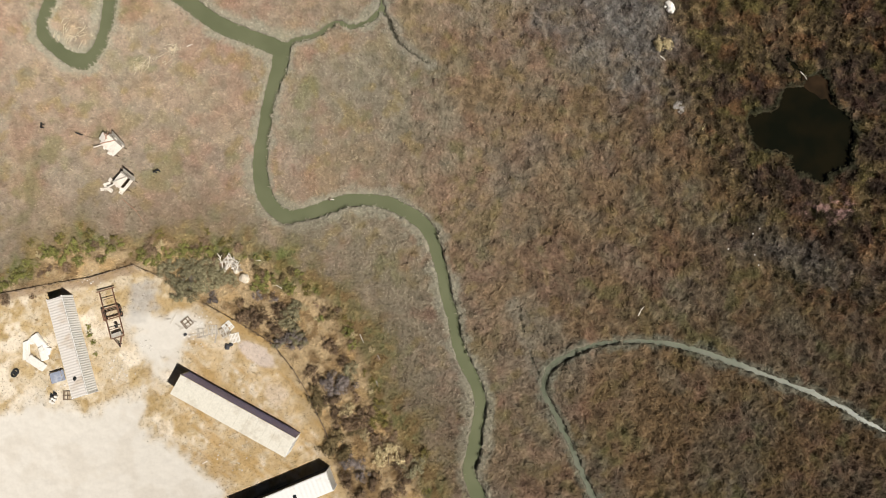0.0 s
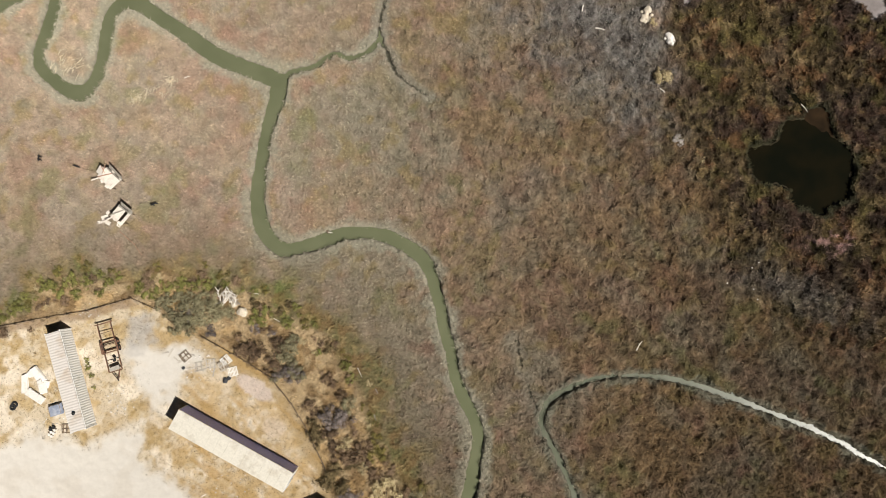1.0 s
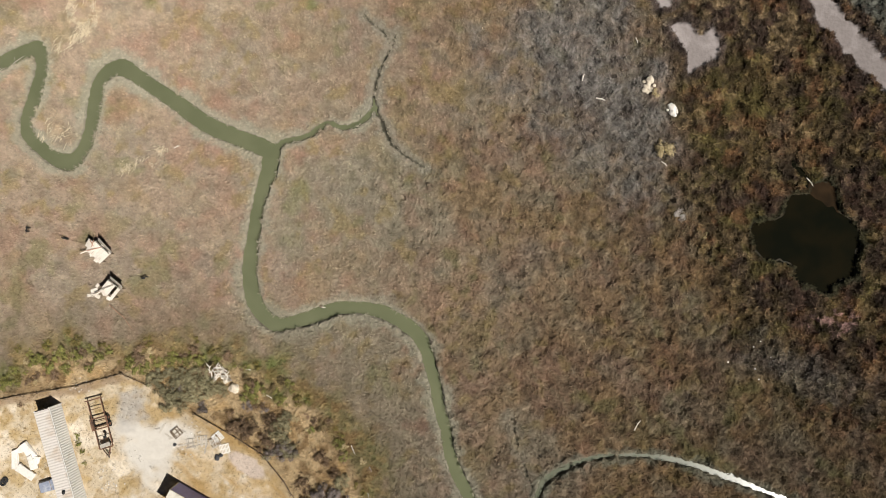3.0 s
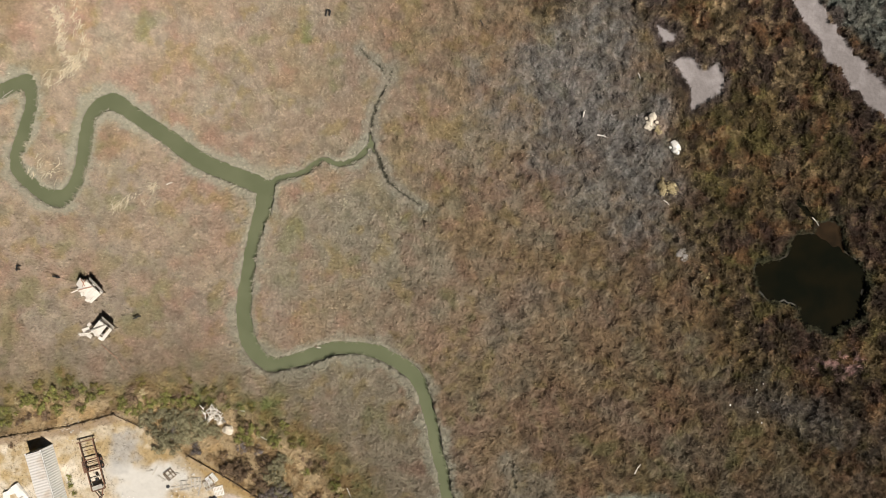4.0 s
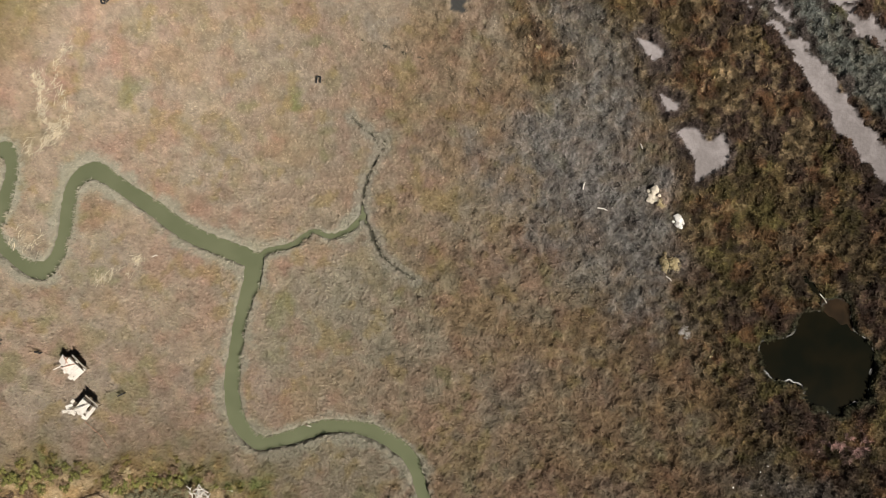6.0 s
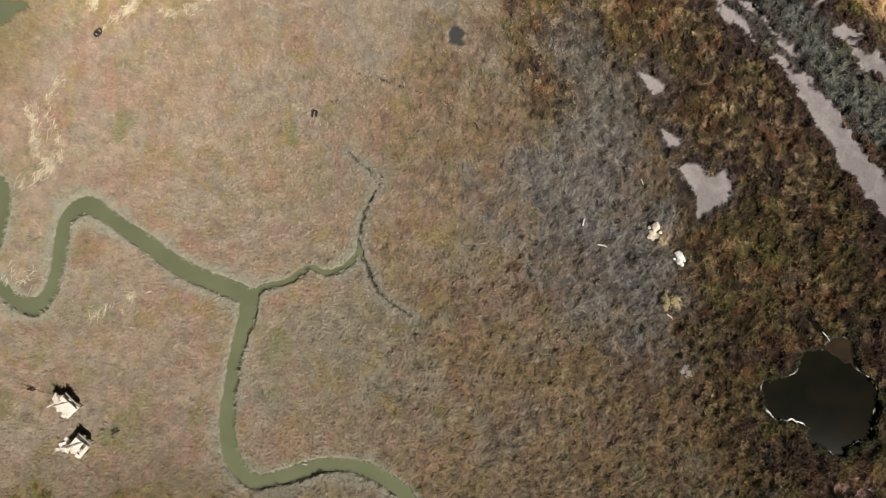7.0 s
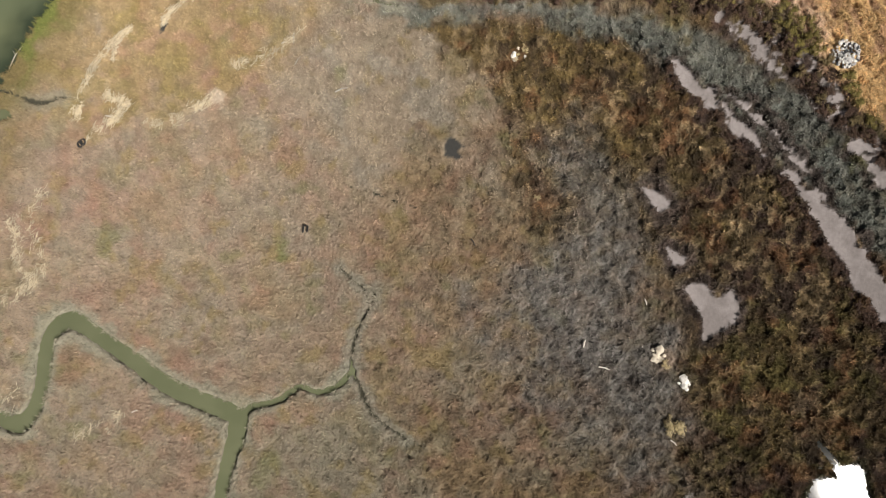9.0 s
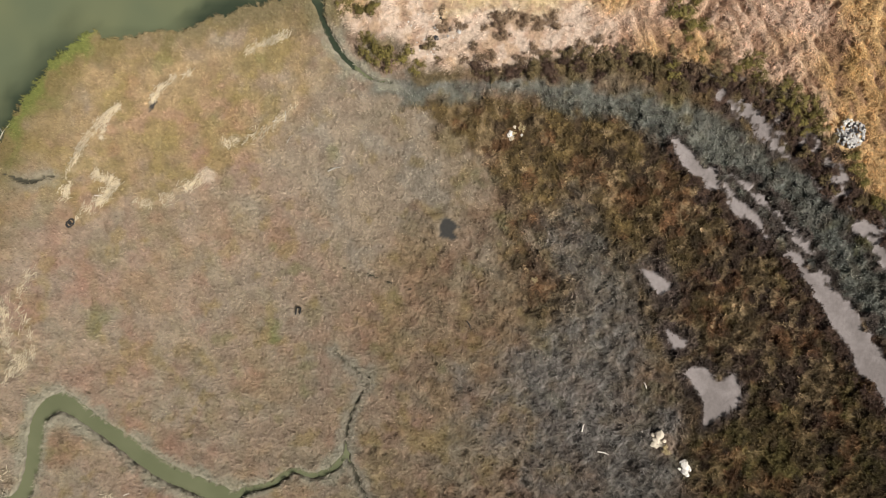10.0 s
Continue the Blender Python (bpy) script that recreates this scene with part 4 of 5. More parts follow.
def lone(name, bm, mat, x, y, label, category, group="", z=None, rz=0.0, rx=0.0, ry=0.0):
    """A thing of a single mesh."""
    me = bpy.data.meshes.new(name)
    bm.to_mesh(me)
    bm.free()
    me.materials.append(mat)
    ob = new(name, me)
    ob.matrix_basis = pose(x, y, height_at(x, y) if z is None else z, rx, ry, rz)
    return tagged(ob, label, category, group)


def add_box(bm, sx, sy, sz, m=None, bevel=0.0):
    """A box of that size about its own middle, at m."""
    made = bmesh.ops.create_cube(bm, size=1.0, matrix=(m or Matrix()) @ Matrix.Diagonal((sx, sy, sz, 1)))
    if bevel:
        edges = list({e for v in made["verts"] for e in v.link_edges})
        bmesh.ops.bevel(bm, geom=edges, offset=bevel, segments=1, affect="EDGES")
    return bm


def boxed(sx, sy, sz, m=None, bevel=0.0):
    return add_box(bmesh.new(), sx, sy, sz, m, bevel)


def add_rod(bm, a, b, r0, r1=None, sides=8):
    """A round rod from a to b, tapering from r0 to r1."""
    a, b = Vector(a), Vector(b)
    m = Matrix.Translation((a + b) / 2) @ (b - a).to_track_quat("Z", "Y").to_matrix().to_4x4()
    bmesh.ops.create_cone(bm, cap_ends=True, segments=sides, radius1=r0, radius2=r0 if r1 is None else r1, depth=(b - a).length, matrix=m)
    return bm


def rod(a, b, r0, r1=None, sides=8):
    return add_rod(bmesh.new(), a, b, r0, r1, sides)


def corrugated(length, tall, depth, pitch, thick=0.03):
    """An upright ribbed sheet in the x-z plane, ribs upright, its front to -y, with its foot at z = 0."""
    bm, xs_ = bmesh.new(), []
    count = max(1, round(length / pitch))
    gap = length / count
    for k in range(count):
        xs_ += [(k * gap, 0.0), (k * gap + 0.30 * gap, 0.0), (k * gap + 0.5 * gap, depth), (k * gap + 0.8 * gap, depth)]
    xs_.append((length, 0.0))
    rows = [[bm.verts.new((x - length / 2, d + back, z)) for x, d in xs_] for back in (0.0, thick) for z in (0.0, tall)]
    for k in range(len(xs_) - 1):
        f0, f1, b0, b1 = rows
        bm.faces.new((f0[k], f0[k + 1], f1[k + 1], f1[k]))
        bm.faces.new((b0[k + 1], b0[k], b1[k], b1[k + 1]))
        bm.faces.new((f1[k], f1[k + 1], b1[k + 1], b1[k]))
        bm.faces.new((f0[k + 1], f0[k], b0[k], b0[k + 1]))
    for k in (0, -1):
        bm.faces.new((rows[0][k], rows[1][k], rows[3][k], rows[2][k]))
    bmesh.ops.recalc_face_normals(bm, faces=bm.faces[:])
    return bm


def stone(radius, seed, flat=0.7, levels=1):
    """An uneven boulder, its foot a little below z = 0."""
    bm = bmesh.new()
    bmesh.ops.create_icosphere(bm, subdivisions=levels + 1, radius=radius)
    rng = random.Random(seed)
    shift = Vector((rng.uniform(0, 50), rng.uniform(0, 50), rng.uniform(0, 50)))
    for v in bm.verts:
        v.co *= 1 + 0.45 * noise.noise(v.co * (1.3 / radius) + shift)
        v.co.z = v.co.z * flat + radius * flat * 0.55
    return bm


# ---- the yard: containers and the long box body ----
def container(x, y, rz, length, width, tall, wall, top, pitch, label, roof_label, vent=None, depth=0.028, north=None):
    """A shipping container: ribbed walls and roof, posts, rails and a pair of doors at its -x end; north: a darker
    material that paints shade onto the +y wall.
    """
    base = thing("shipping_container", x, y, rz, label, "container", "containers in the yard", z=0.0)
    part("floor_frame", boxed(length - 0.2, width - 0.1, 0.16, pose(0, 0, 0.10)), DARK_METAL, base)
    for sx in (-1, 1):
        for sy in (-1, 1):
            part("corner_post", boxed(0.14, 0.14, tall - 0.2, pose(sx * (length / 2 - 0.07), sy * (width / 2 - 0.07), tall / 2), 0.015), wall, base)
            for z in (0.06, tall - 0.06):
                part("corner_casting", boxed(0.18, 0.17, 0.12, pose(sx * (length / 2 - 0.08), sy * (width / 2 - 0.075), z), 0.02), wall, base)
    for sy in (-1, 1):
        part("side_wall", corrugated(length - 0.3, tall - 0.36, 0.035, 0.30), north if north and sy > 0 else wall, base, m=pose(0, sy * (width / 2 - 0.05), 0.2, 0, 0, 0 if sy < 0 else 180))
        part("top_rail", boxed(length - 0.32, 0.08, 0.10, pose(0, sy * (width / 2 - 0.05), tall - 0.09), 0.01), wall, base)
        part("bottom_rail", boxed(length - 0.32, 0.10, 0.16, pose(0, sy * (width / 2 - 0.06), 0.12), 0.01), wall, base)
    part("end_wall", corrugated(width - 0.3, tall - 0.36, 0.09, 0.30), wall, base, m=pose(length / 2 - 0.05, 0, 0.2, 0, 0, 90))
    part("roof", corrugated(length - 0.2, width - 0.16, depth, pitch), top, base, roof_label, m=pose(0, (width - 0.16) / 2, tall - 0.02, 90, 0, 0) @ pose(0, 0, 0))
    for sy in (-1, 1):
        door = part("door", boxed(0.06, width / 2 - 0.16, tall - 0.4, pose(-length / 2 + 0.04, sy * (width / 4 - 0.03), tall / 2), 0.01), wall, base)
        for k in (-0.25, 0.25):
            part("lock_rod", rod((-length / 2 - 0.02, sy * width / 4 + k, 0.25), (-length / 2 - 0.02, sy * width / 4 + k, tall - 0.25), 0.02), DARK_METAL, door)
    if vent:
        cap = bmesh.new()
        add_rod(cap, (vent[0], vent[1], tall), (vent[0], vent[1], tall + 0.22), 0.13, 0.13, 12)
        add_rod(cap, (vent[0], vent[1], tall + 0.22), (vent[0], vent[1], tall + 0.32), 0.22, 0.08, 12)
        part("roof_vent", cap, DARK_METAL, base, "dark mushroom-shaped roof vent")
    return base


container(-46.45, -7.9, -73.2, 12.5, 2.0, 2.6, WHITE_WALL, RIBBED_ROOF, 0.33, "long white ribbed steel container standing on the sandy yard", "white ribbed roof", (4.0, 0.1))
# Its north wall's shade is put into the panel colour.
container(-19.95, -26.0, 22.4, 12.19, 2.44, 2.6, WHITE_WALL, WHITE_WALL, 0.55, "white steel shipping container beside the board fence", "sunlit white roof", (1.6, -0.2), 0.012, NAVY_WALL)


def box_body(x, y, rz, length, width, tall):
    """A long trailer box set down on the ground: roof and walls of sheet panels with seams."""
    base = thing("box_trailer_body", x, y, rz, "long cream-roofed box body with blue-grey wall on dry grass", "trailer body", z=0.0)
    part("floor_frame", boxed(length - 0.2, width - 0.12, 0.2, pose(0, 0, 0.12)), DARK_METAL, base)
    part("core", boxed(length - 0.12, width - 0.12, tall - 0.3, pose(0, 0, tall / 2)), WHITE_WALL, base)
    count = 13
    gap = (length - 0.1) / count
    sheet = {}
    for key, sizes, mat in (("roof_panel", (gap - 0.006, width - 0.1, 0.04), CREAM_ROOF), ("side_panel", (gap - 0.012, 0.04, tall - 0.44), BLUE_WALL), ("south_panel", (gap - 0.012, 0.04, tall - 0.44), WHITE_WALL)):
        me = bpy.data.meshes.new(key)
        bm = boxed(*sizes, None, 0.012)
        bm.to_mesh(me)
        bm.free()
        me.materials.append(mat)
        sheet[key] = me
    for k in range(count):
        u = -length / 2 + 0.05 + (k + 0.5) * gap
        part("roof_panel", sheet["roof_panel"], None, base, m=pose(u, 0, tall - 0.03 + 0.006 * math.sin(3.1 * k)))
        part("side_panel", sheet["side_panel"], None, base, m=pose(u, width / 2 - 0.03, tall / 2))
        part("side_panel", sheet["south_panel"], None, base, m=pose(u, -width / 2 + 0.03, tall / 2))
    for sy in (-1, 1):
        part("top_rail", boxed(length, 0.07, 0.12, pose(0, sy * (width / 2 - 0.03), tall - 0.10), 0.012), CREAM_ROOF, base)
        part("bottom_rail", boxed(length, 0.08, 0.2, pose(0, sy * (width / 2 - 0.035), 0.14), 0.012), BLUE_WALL, base)
        for sx in (-1, 1):
            part("corner_post", boxed(0.10, 0.10, tall - 0.1, pose(sx * (length / 2 - 0.04), sy * (width / 2 - 0.04), tall / 2), 0.015), WHITE_WALL, base)
    for sy in (-1, 1):
        door = part("door", boxed(0.05, width / 2 - 0.12, tall - 0.3, pose(length / 2 - 0.03, sy * (width / 4 - 0.03), tall / 2), 0.01), WHITE_WALL, base)
        part("lock_rod", rod((length / 2 + 0.02, sy * 0.3, 0.3), (length / 2 + 0.02, sy * 0.3, tall - 0.3), 0.018), DARK_METAL, door)
    part("end_panel", boxed(0.05, width - 0.2, tall - 0.3, pose(-length / 2 + 0.03, 0, tall / 2), 0.01), WHITE_WALL, base)
    return base


box_body(-26.04, -16.0, -28.2, 15.84, 2.6, 2.9)


def trailer_chassis(x, y, rz):
    """A bare tandem-axle frame with an A-shaped drawbar at +x."""
    base = thing("trailer_chassis", x, y, rz, "rusted bare trailer chassis with drawbar on dry sand", "trailer")
    for sy in (-1, 1):
        bm = boxed(6.1, 0.08, 0.14, pose(0, sy * 0.84, 0.62), 0.01)
        part("side_beam", bm, RUST, base)
    for k, (u, w) in enumerate(((-3.05, 2.25), (-1.9, 1.7), (-0.75, 1.85), (-0.3, 1.7), (0.6, 1.85), (1.9, 1.6), (2.9, 1.85), (3.05, 1.6))):
        part("crossbar", boxed(0.13 if k in (0, 2, 4, 7) else 0.06, w, 0.12, pose(u, 0, 0.66), 0.01), RUST, base)
    for u in (-0.45, 0.35):
        part("axle", rod((u, -1.0, 0.36), (u, 1.0, 0.36), 0.06), RUST, base)
        for sy in (-1, 1):
            wheel = part("wheel", rod((u, sy * 0.90, 0.36), (u, sy * 1.06, 0.36), 0.33, 0.36, 18), RUBBER, base)
            part("rim", rod((u, sy * 1.0, 0.36), (u, sy * 1.08, 0.36), 0.2, 0.17, 14), RUST, wheel)
    for sy in (-1, 1):
        part("drawbar", rod((3.0, sy * 0.55, 0.6), (4.15, sy * 0.04, 0.55), 0.06), RUST, base)
    part("deck_plate", boxed(0.5, 1.3, 0.03, pose(2.7, 0.0, 0.74, 3, 2, 4)), GREY_WOOD, base, "silvered timber plate near the hitch")
    for sy in (-1, 1):
        part("fender", boxed(1.5, 0.24, 0.04, pose(-0.05, sy * 0.98, 0.78, sy * 4, 0, 0), 0.015), RUST, base)
    part("hitch", boxed(0.28, 0.16, 0.14, pose(4.2, 0, 0.55), 0.03), DARK_METAL, base)
    part("jack", rod((3.9, 0, 0.0), (3.9, 0, 0.95), 0.05), DARK_METAL, base)
    part("winch", boxed(0.35, 0.3, 0.3, pose(1.7, 0.3, 0.85), 0.04), DARK_METAL, base)
    return base


trailer_chassis(-42.05, -3.95, -73.9)


def slab(x, y, sx, sy, sz, rz, tilt):
    bm = boxed(sx, sy, sz, pose(0, 0, sz / 2), 0.05)
    for v in bm.verts:
        v.co += Vector((noise.noise(v.co * 1.7 + Vector((x, y, 0))), noise.noise(v.co * 1.7 + Vector((y, x, 3))), 0)) * 0.18
    lone("concrete_slab", bm, CONCRETE, x, y, "broken pale concrete slab lying on the sand", "slab", "ring of broken slabs", rz=rz, rx=tilt)


for row in ((-52.8, -8.55, 0.75, 2.3, 0.35, 6, 0), (-51.15, -7.5, 0.9, 2.3, 0.35, 38, 3), (-50.45, -9.1, 1.0, 1.3, 0.4, 15, -3), (-51.45, -10.1, 2.3, 0.95, 0.35, -33, 0), (-50.8, -8.4, 0.7, 0.7, 0.5, 20, 0), (-52.2, -9.6, 0.9, 0.7, 0.3, 40, 4), (-51.9, -7.3, 0.9, 0.8, 0.3, 10, 5), (-50.1, -8.6, 0.6, 0.9, 0.3, -20, 0), (-50.9, -10.6, 0.9, 0.6, 0.25, 25, 3), (-52.4, -7.5, 0.5, 0.6, 0.3, 50, 0)):
    slab(*row)


def crate(x, y, rz):
    base = thing("tarped_crate", x, y, rz, "wooden crate covered by a blue-grey tarpaulin", "crate")
    part("crate_box", boxed(1.45, 1.15, 0.6, pose(0, 0, 0.3), 0.02), OLD_WOOD, base)
    bm = bmesh.new()
    bmesh.ops.create_grid(bm, x_segments=14, y_segments=12, size=0.5, matrix=Matrix.Diagonal((1.75, 1.4, 1, 1)))
    for v in bm.verts:
        over = max(abs(v.co.x) - 0.72, abs(v.co.y) - 0.57, 0)
        v.co.z = 0.63 - over * 2.4 + 0.03 * noise.noise(v.co * 4)
    cloth = part("tarpaulin", bm, TARP, base, "creased blue-grey tarpaulin")
    thick = cloth.modifiers.new("thickness", "SOLIDIFY")
    thick.thickness = 0.012


crate(-48.75, -11.75, 16)
for n, (x, y, r) in enumerate(((-27.7, -8.1, 0.34), (-27.3, -7.8, 0.26), (-33.0, -6.6, 0.2))):
    lone("dark_stone", stone(r, 91 + n, 0.7), DARK_STONE, x, y, "dark stone on the dry grass beside the pallets", "stone", "dark stones in the yard")


def pallet(x, y, rz, tilt=0.0, missing=(), wood=GREY_WOOD):
    base = thing("pallet", x, y, rz, "weathered grey wooden pallet lying in the yard", "pallet", "pallets in the yard", rx=tilt)
    for k in range(3):
        part("runner", boxed(1.2, 0.09, 0.09, pose(0, -0.52 + 0.52 * k, 0.05)), wood, base)
    for k in range(7):
        if k not in missing:
            part("slat", boxed(0.11, 1.15, 0.025, pose(-0.54 + 0.18 * k, 0, 0.11, 0, 0, 0.8 * math.sin(5 * k + x))), wood, base)


for row in ((-28.0, -6.3, 25, 3, (), GREY_WOOD), (-26.8, -7.0, 15, 0, (), CONCRETE), (-27.7, -5.6, 40, 5, (3,), WHITE_WALL), (-29.6, -6.0, 5, 0, (1, 4)), (-32.8, -5.1, 40, 4, (2, 3, 5), OLD_WOOD), (-31.1, -6.4, 8, 0, (0, 3, 4, 6)), (-47.5, -14.1, 3, 0, (2, 5), OLD_WOOD), (-28.1, -6.1, 28, 0, (1, 3), OLD_WOOD)):
    pallet(*row)


def board(x, y, length, rz, mat, label, width=0.16, z=None, ry=0.0, name="loose_board"):
    lone(name, boxed(length, width, 0.05, pose(0, 0, 0.03)), mat, x, y, label, "board", "scattered boards", z=z, rz=rz, ry=ry)


for x, y, length, rz in ((-34.6, -4.6, 1.4, 60), (-33.0, -5.6, 1.6, 25), (-32.2, -4.9, 1.1, -10), (-29.2, -6.9, 1.5, 80), (-30.8, -6.8, 1.3, 15), (-33.9, -5.5, 0.9, -35), (-26.6, -7.3, 1.0, -50), (-32.0, -6.6, 1.2, 5), (-35.3, -4.7, 0.8, 10)):
    board(x, y, length, rz, GREY_WOOD, "weathered grey board lying on pale dirt")
for x, y, length, rz in ((-24.64, 2.83, 1.1, -4), (-11.0, -7.2, 1.5, -66), (-9.1, -12.6, 0.9, -75), (-8.8, -9.6, 1.1, -60), (-24.3, 2.7, 1.0, -6), (-21.5, -0.6, 0.9, -30), (-30.2, -22.2, 0.7, 30)):
    board(x, y, length, rz, PALE_WOOD if x < -20 else GREY_WOOD, "bleached plank lying at the marsh edge", 0.11)


def bucket(x, y, mat, label):
    bm = rod((0, 0, 0), (0, 0, 0.34), 0.13, 0.16, 12)
    base = thing("bucket", x, y, 0, label, "bucket", "buckets by the container")
    part("body", bm, mat, base)
    part("lid", rod((0, 0, 0.34), (0, 0, 0.38), 0.17, 0.17, 12), mat, base)


for k, (dx, dy) in enumerate(((-0.2, 0.25), (0.15, 0.5), (-0.05, -0.1), (0.25, -0.25), (-0.3, -0.4), (0.0, -0.6), (0.35, 0.15))):
    bucket(-49.2 + dx, -14.4 + dy, (CONCRETE, RUBBER)[k in (1, 0)], ("white plastic bucket with lid on the sand", "black plastic bucket with lid on the sand")[k in (1, 0)])


def tyre(x, y, group="old tyres"):
    bm = bmesh.new()
    turns, sides = 20, 8
    rings = []
    for k in range(turns):
        a = 2 * math.pi * k / turns
        rings.append([bm.verts.new((math.cos(a) * (0.3 + 0.12 * math.cos(b)), math.sin(a) * (0.3 + 0.12 * math.cos(b)), 0.11 + 0.11 * math.sin(b))) for b in (2 * math.pi * s / sides for s in range(sides))])
    for k in range(turns):
        for s in range(sides):
            bm.faces.new((rings[k][s], rings[(k + 1) % turns][s], rings[(k + 1) % turns][(s + 1) % sides], rings[k][(s + 1) % sides]))
    lone("tyre", bm, RUBBER, x, y, "worn black tyre lying flat on the ground", "tyre", group)


for x, y in ((-46.9, -27.2), (-54.3, -11.5), (-54.1, -11.2)):
    tyre(x, y)
tyre(-39.9, 60.5, "tyres on the marsh")
tyre(-39.6, 60.75, "tyres on the marsh")

def fence(line, label, wood, rows):
    """A low board fence along a line: posts with three boards between each two."""
    base = thing("board_fence", line[0][0], line[0][1], 0, label, "fence", "fences round the yard", z=0.0)
    origin = Vector((*line[0], 0.0))
    rng = random.Random(len(line))
    for a, b in zip(line[:-1], line[1:]):
        a, b = Vector((*a, 0)), Vector((*b, 0))
        bays = max(1, round((b - a).length / 2.2))
        rz = math.degrees(math.atan2(b.y - a.y, b.x - a.x))
        gap = (b - a).length / bays
        for k in range(bays):
            p = a.lerp(b, k / bays) - origin
            middle = a.lerp(b, (k + 0.5) / bays)
            foot = height_at(middle.x, middle.y)
            part("post", boxed(0.09, 0.09, 0.95, pose(p.x, p.y, foot + 0.3, rng.uniform(-4, 4), rng.uniform(-4, 4), rz), 0.012), wood, base)
            for n in range(rows):
                q = middle - origin
                part("board", boxed(gap + 0.1, 0.035, 0.24, pose(q.x, q.y, foot + 0.25 + 0.36 * n, rng.uniform(-5, 5), rng.uniform(-1.5, 1.5), rz) @ pose(0, 0.075, 0)), wood, base)


fence([(-60.0, -2.1), (-56.1, -1.6), (-50.1, -0.4), (-45.2, 0.4), (-39.7, 2.0), (-36.3, 0.5)], "low weathered tan board fence along the sandy bank", TAN_WOOD, 1)
fence([(-30.6, -2.8), (-25.4, -5.7), (-22.2, -7.6), (-19.6, -10.8), (-17.5, -14.2), (-15.4, -18.4), (-14.4, -21.4)], "low dark brown board fence between yard and shrubs", OLD_WOOD, 1)


# ---- shrubs ----
def crown_mesh(name, seed, mat, leaves, lobes, leaf):
    """A crown of many small leaf clumps in uneven lobes, about 1 m in radius, with gaps."""
    rng = np.random.default_rng(seed)
    angle = rng.uniform(0, 2 * np.pi, lobes)
    far = rng.uniform(0.1, 0.95, lobes)
    centre = np.c_[np.cos(angle) * far, np.sin(angle) * far, rng.uniform(0.32, 0.62, lobes)]
    size = rng.uniform(0.26, 0.46, lobes)
    pick = rng.integers(0, lobes, leaves)
    way = rng.normal(size=(leaves, 3))
    way /= np.linalg.norm(way, axis=1)[:, None]
    way[:, 2] = np.abs(way[:, 2]) * 0.9 - 0.1
    place = centre[pick] + way * (size[pick] * rng.uniform(0.55, 1.12, leaves))[:, None]
    place[:, 2] = np.maximum(place[:, 2], 0.05)
    u = rng.normal(size=(leaves, 3))
    u -= way * (u * way).sum(1)[:, None] * 0.6
    u /= np.linalg.norm(u, axis=1)[:, None]
    v = np.cross(way, u)
    long = (leaf * rng.uniform(0.6, 1.5, leaves))[:, None]
    points = np.stack([place - u * long, place + v * long * 0.5, place + u * long, place - v * long * 0.5], 1).reshape(-1, 3)
    me = fast_mesh(name, points, np.arange(len(points)).reshape(-1, 4), 4)
    me.materials.append(mat)
    return me


def stem_mesh(name, seed):
    """One bent, tapering stem that leans out along +x."""
    rng = random.Random(seed)
    bm = bmesh.new()
    mid, end = Vector((0.22, 0.02, 0.25)), Vector((rng.uniform(0.4, 0.7), rng.uniform(-0.1, 0.1), rng.uniform(0.45, 0.7)))
    add_rod(bm, (0.03, 0, -0.15), mid, 0.04, 0.028, 5)
    add_rod(bm, mid, end, 0.028, 0.01, 5)
    me = bpy.data.meshes.new(name)
    bm.to_mesh(me)
    bm.free()
    me.materials.append(BARK)
    return me


STEMS = [stem_mesh("stem", s) for s in (1, 2, 3)]
CROWNS = {kind: [crown_mesh("crown", 10 * n + s, LEAVES[kind], 760, 11, 0.09) for s in range(3)] for n, kind in enumerate(LEAVES)}
SHRUB_LABELS = {
    "dark": "dry dark purple-brown shrub on the ochre bank", "grey": "grey-green spreading shrub beside the yard fence", "green": "bright green weedy shrub at the bank's edge",
    "purple": "dark purple-brown marsh bush beside bare mud", "mauve": "grey-mauve dry shrub on the ochre bank", "bronze": "rounded bronze-brown shrub at the upland's foot",
    "ash": "ashen bleached bush among dark brush",
    "straw": "pale straw-coloured dry tuft bush on the marsh", "olive": "dense dark olive shrub at the upland's foot", "brown": "small brown dry bush on sandy ground",
}


def shrubs(kind, places):
    rng = random.Random(kind)
    for k, (x, y, r) in enumerate(places):
        base = thing({"green": "weed_clump", "straw": "dry_tuft", "purple": "marsh_bush", "brown": "dry_bush"}.get(kind, "shrub"), x, y, rng.uniform(0, 360), SHRUB_LABELS[kind], "shrub", kind + " shrubs")
        grow = Matrix.Diagonal((r * 1.12, r * rng.uniform(0.9, 1.25), r * rng.uniform(0.65, 0.9), 1))
        for n in range(4):
            part("stem", STEMS[(k + n) % 3], None, base, m=grow @ pose(0, 0, 0, 0, 0, 90 * n + 20 * math.sin(k + n)))
        part("crown", CROWNS[kind][k % 3], None, base, m=grow)


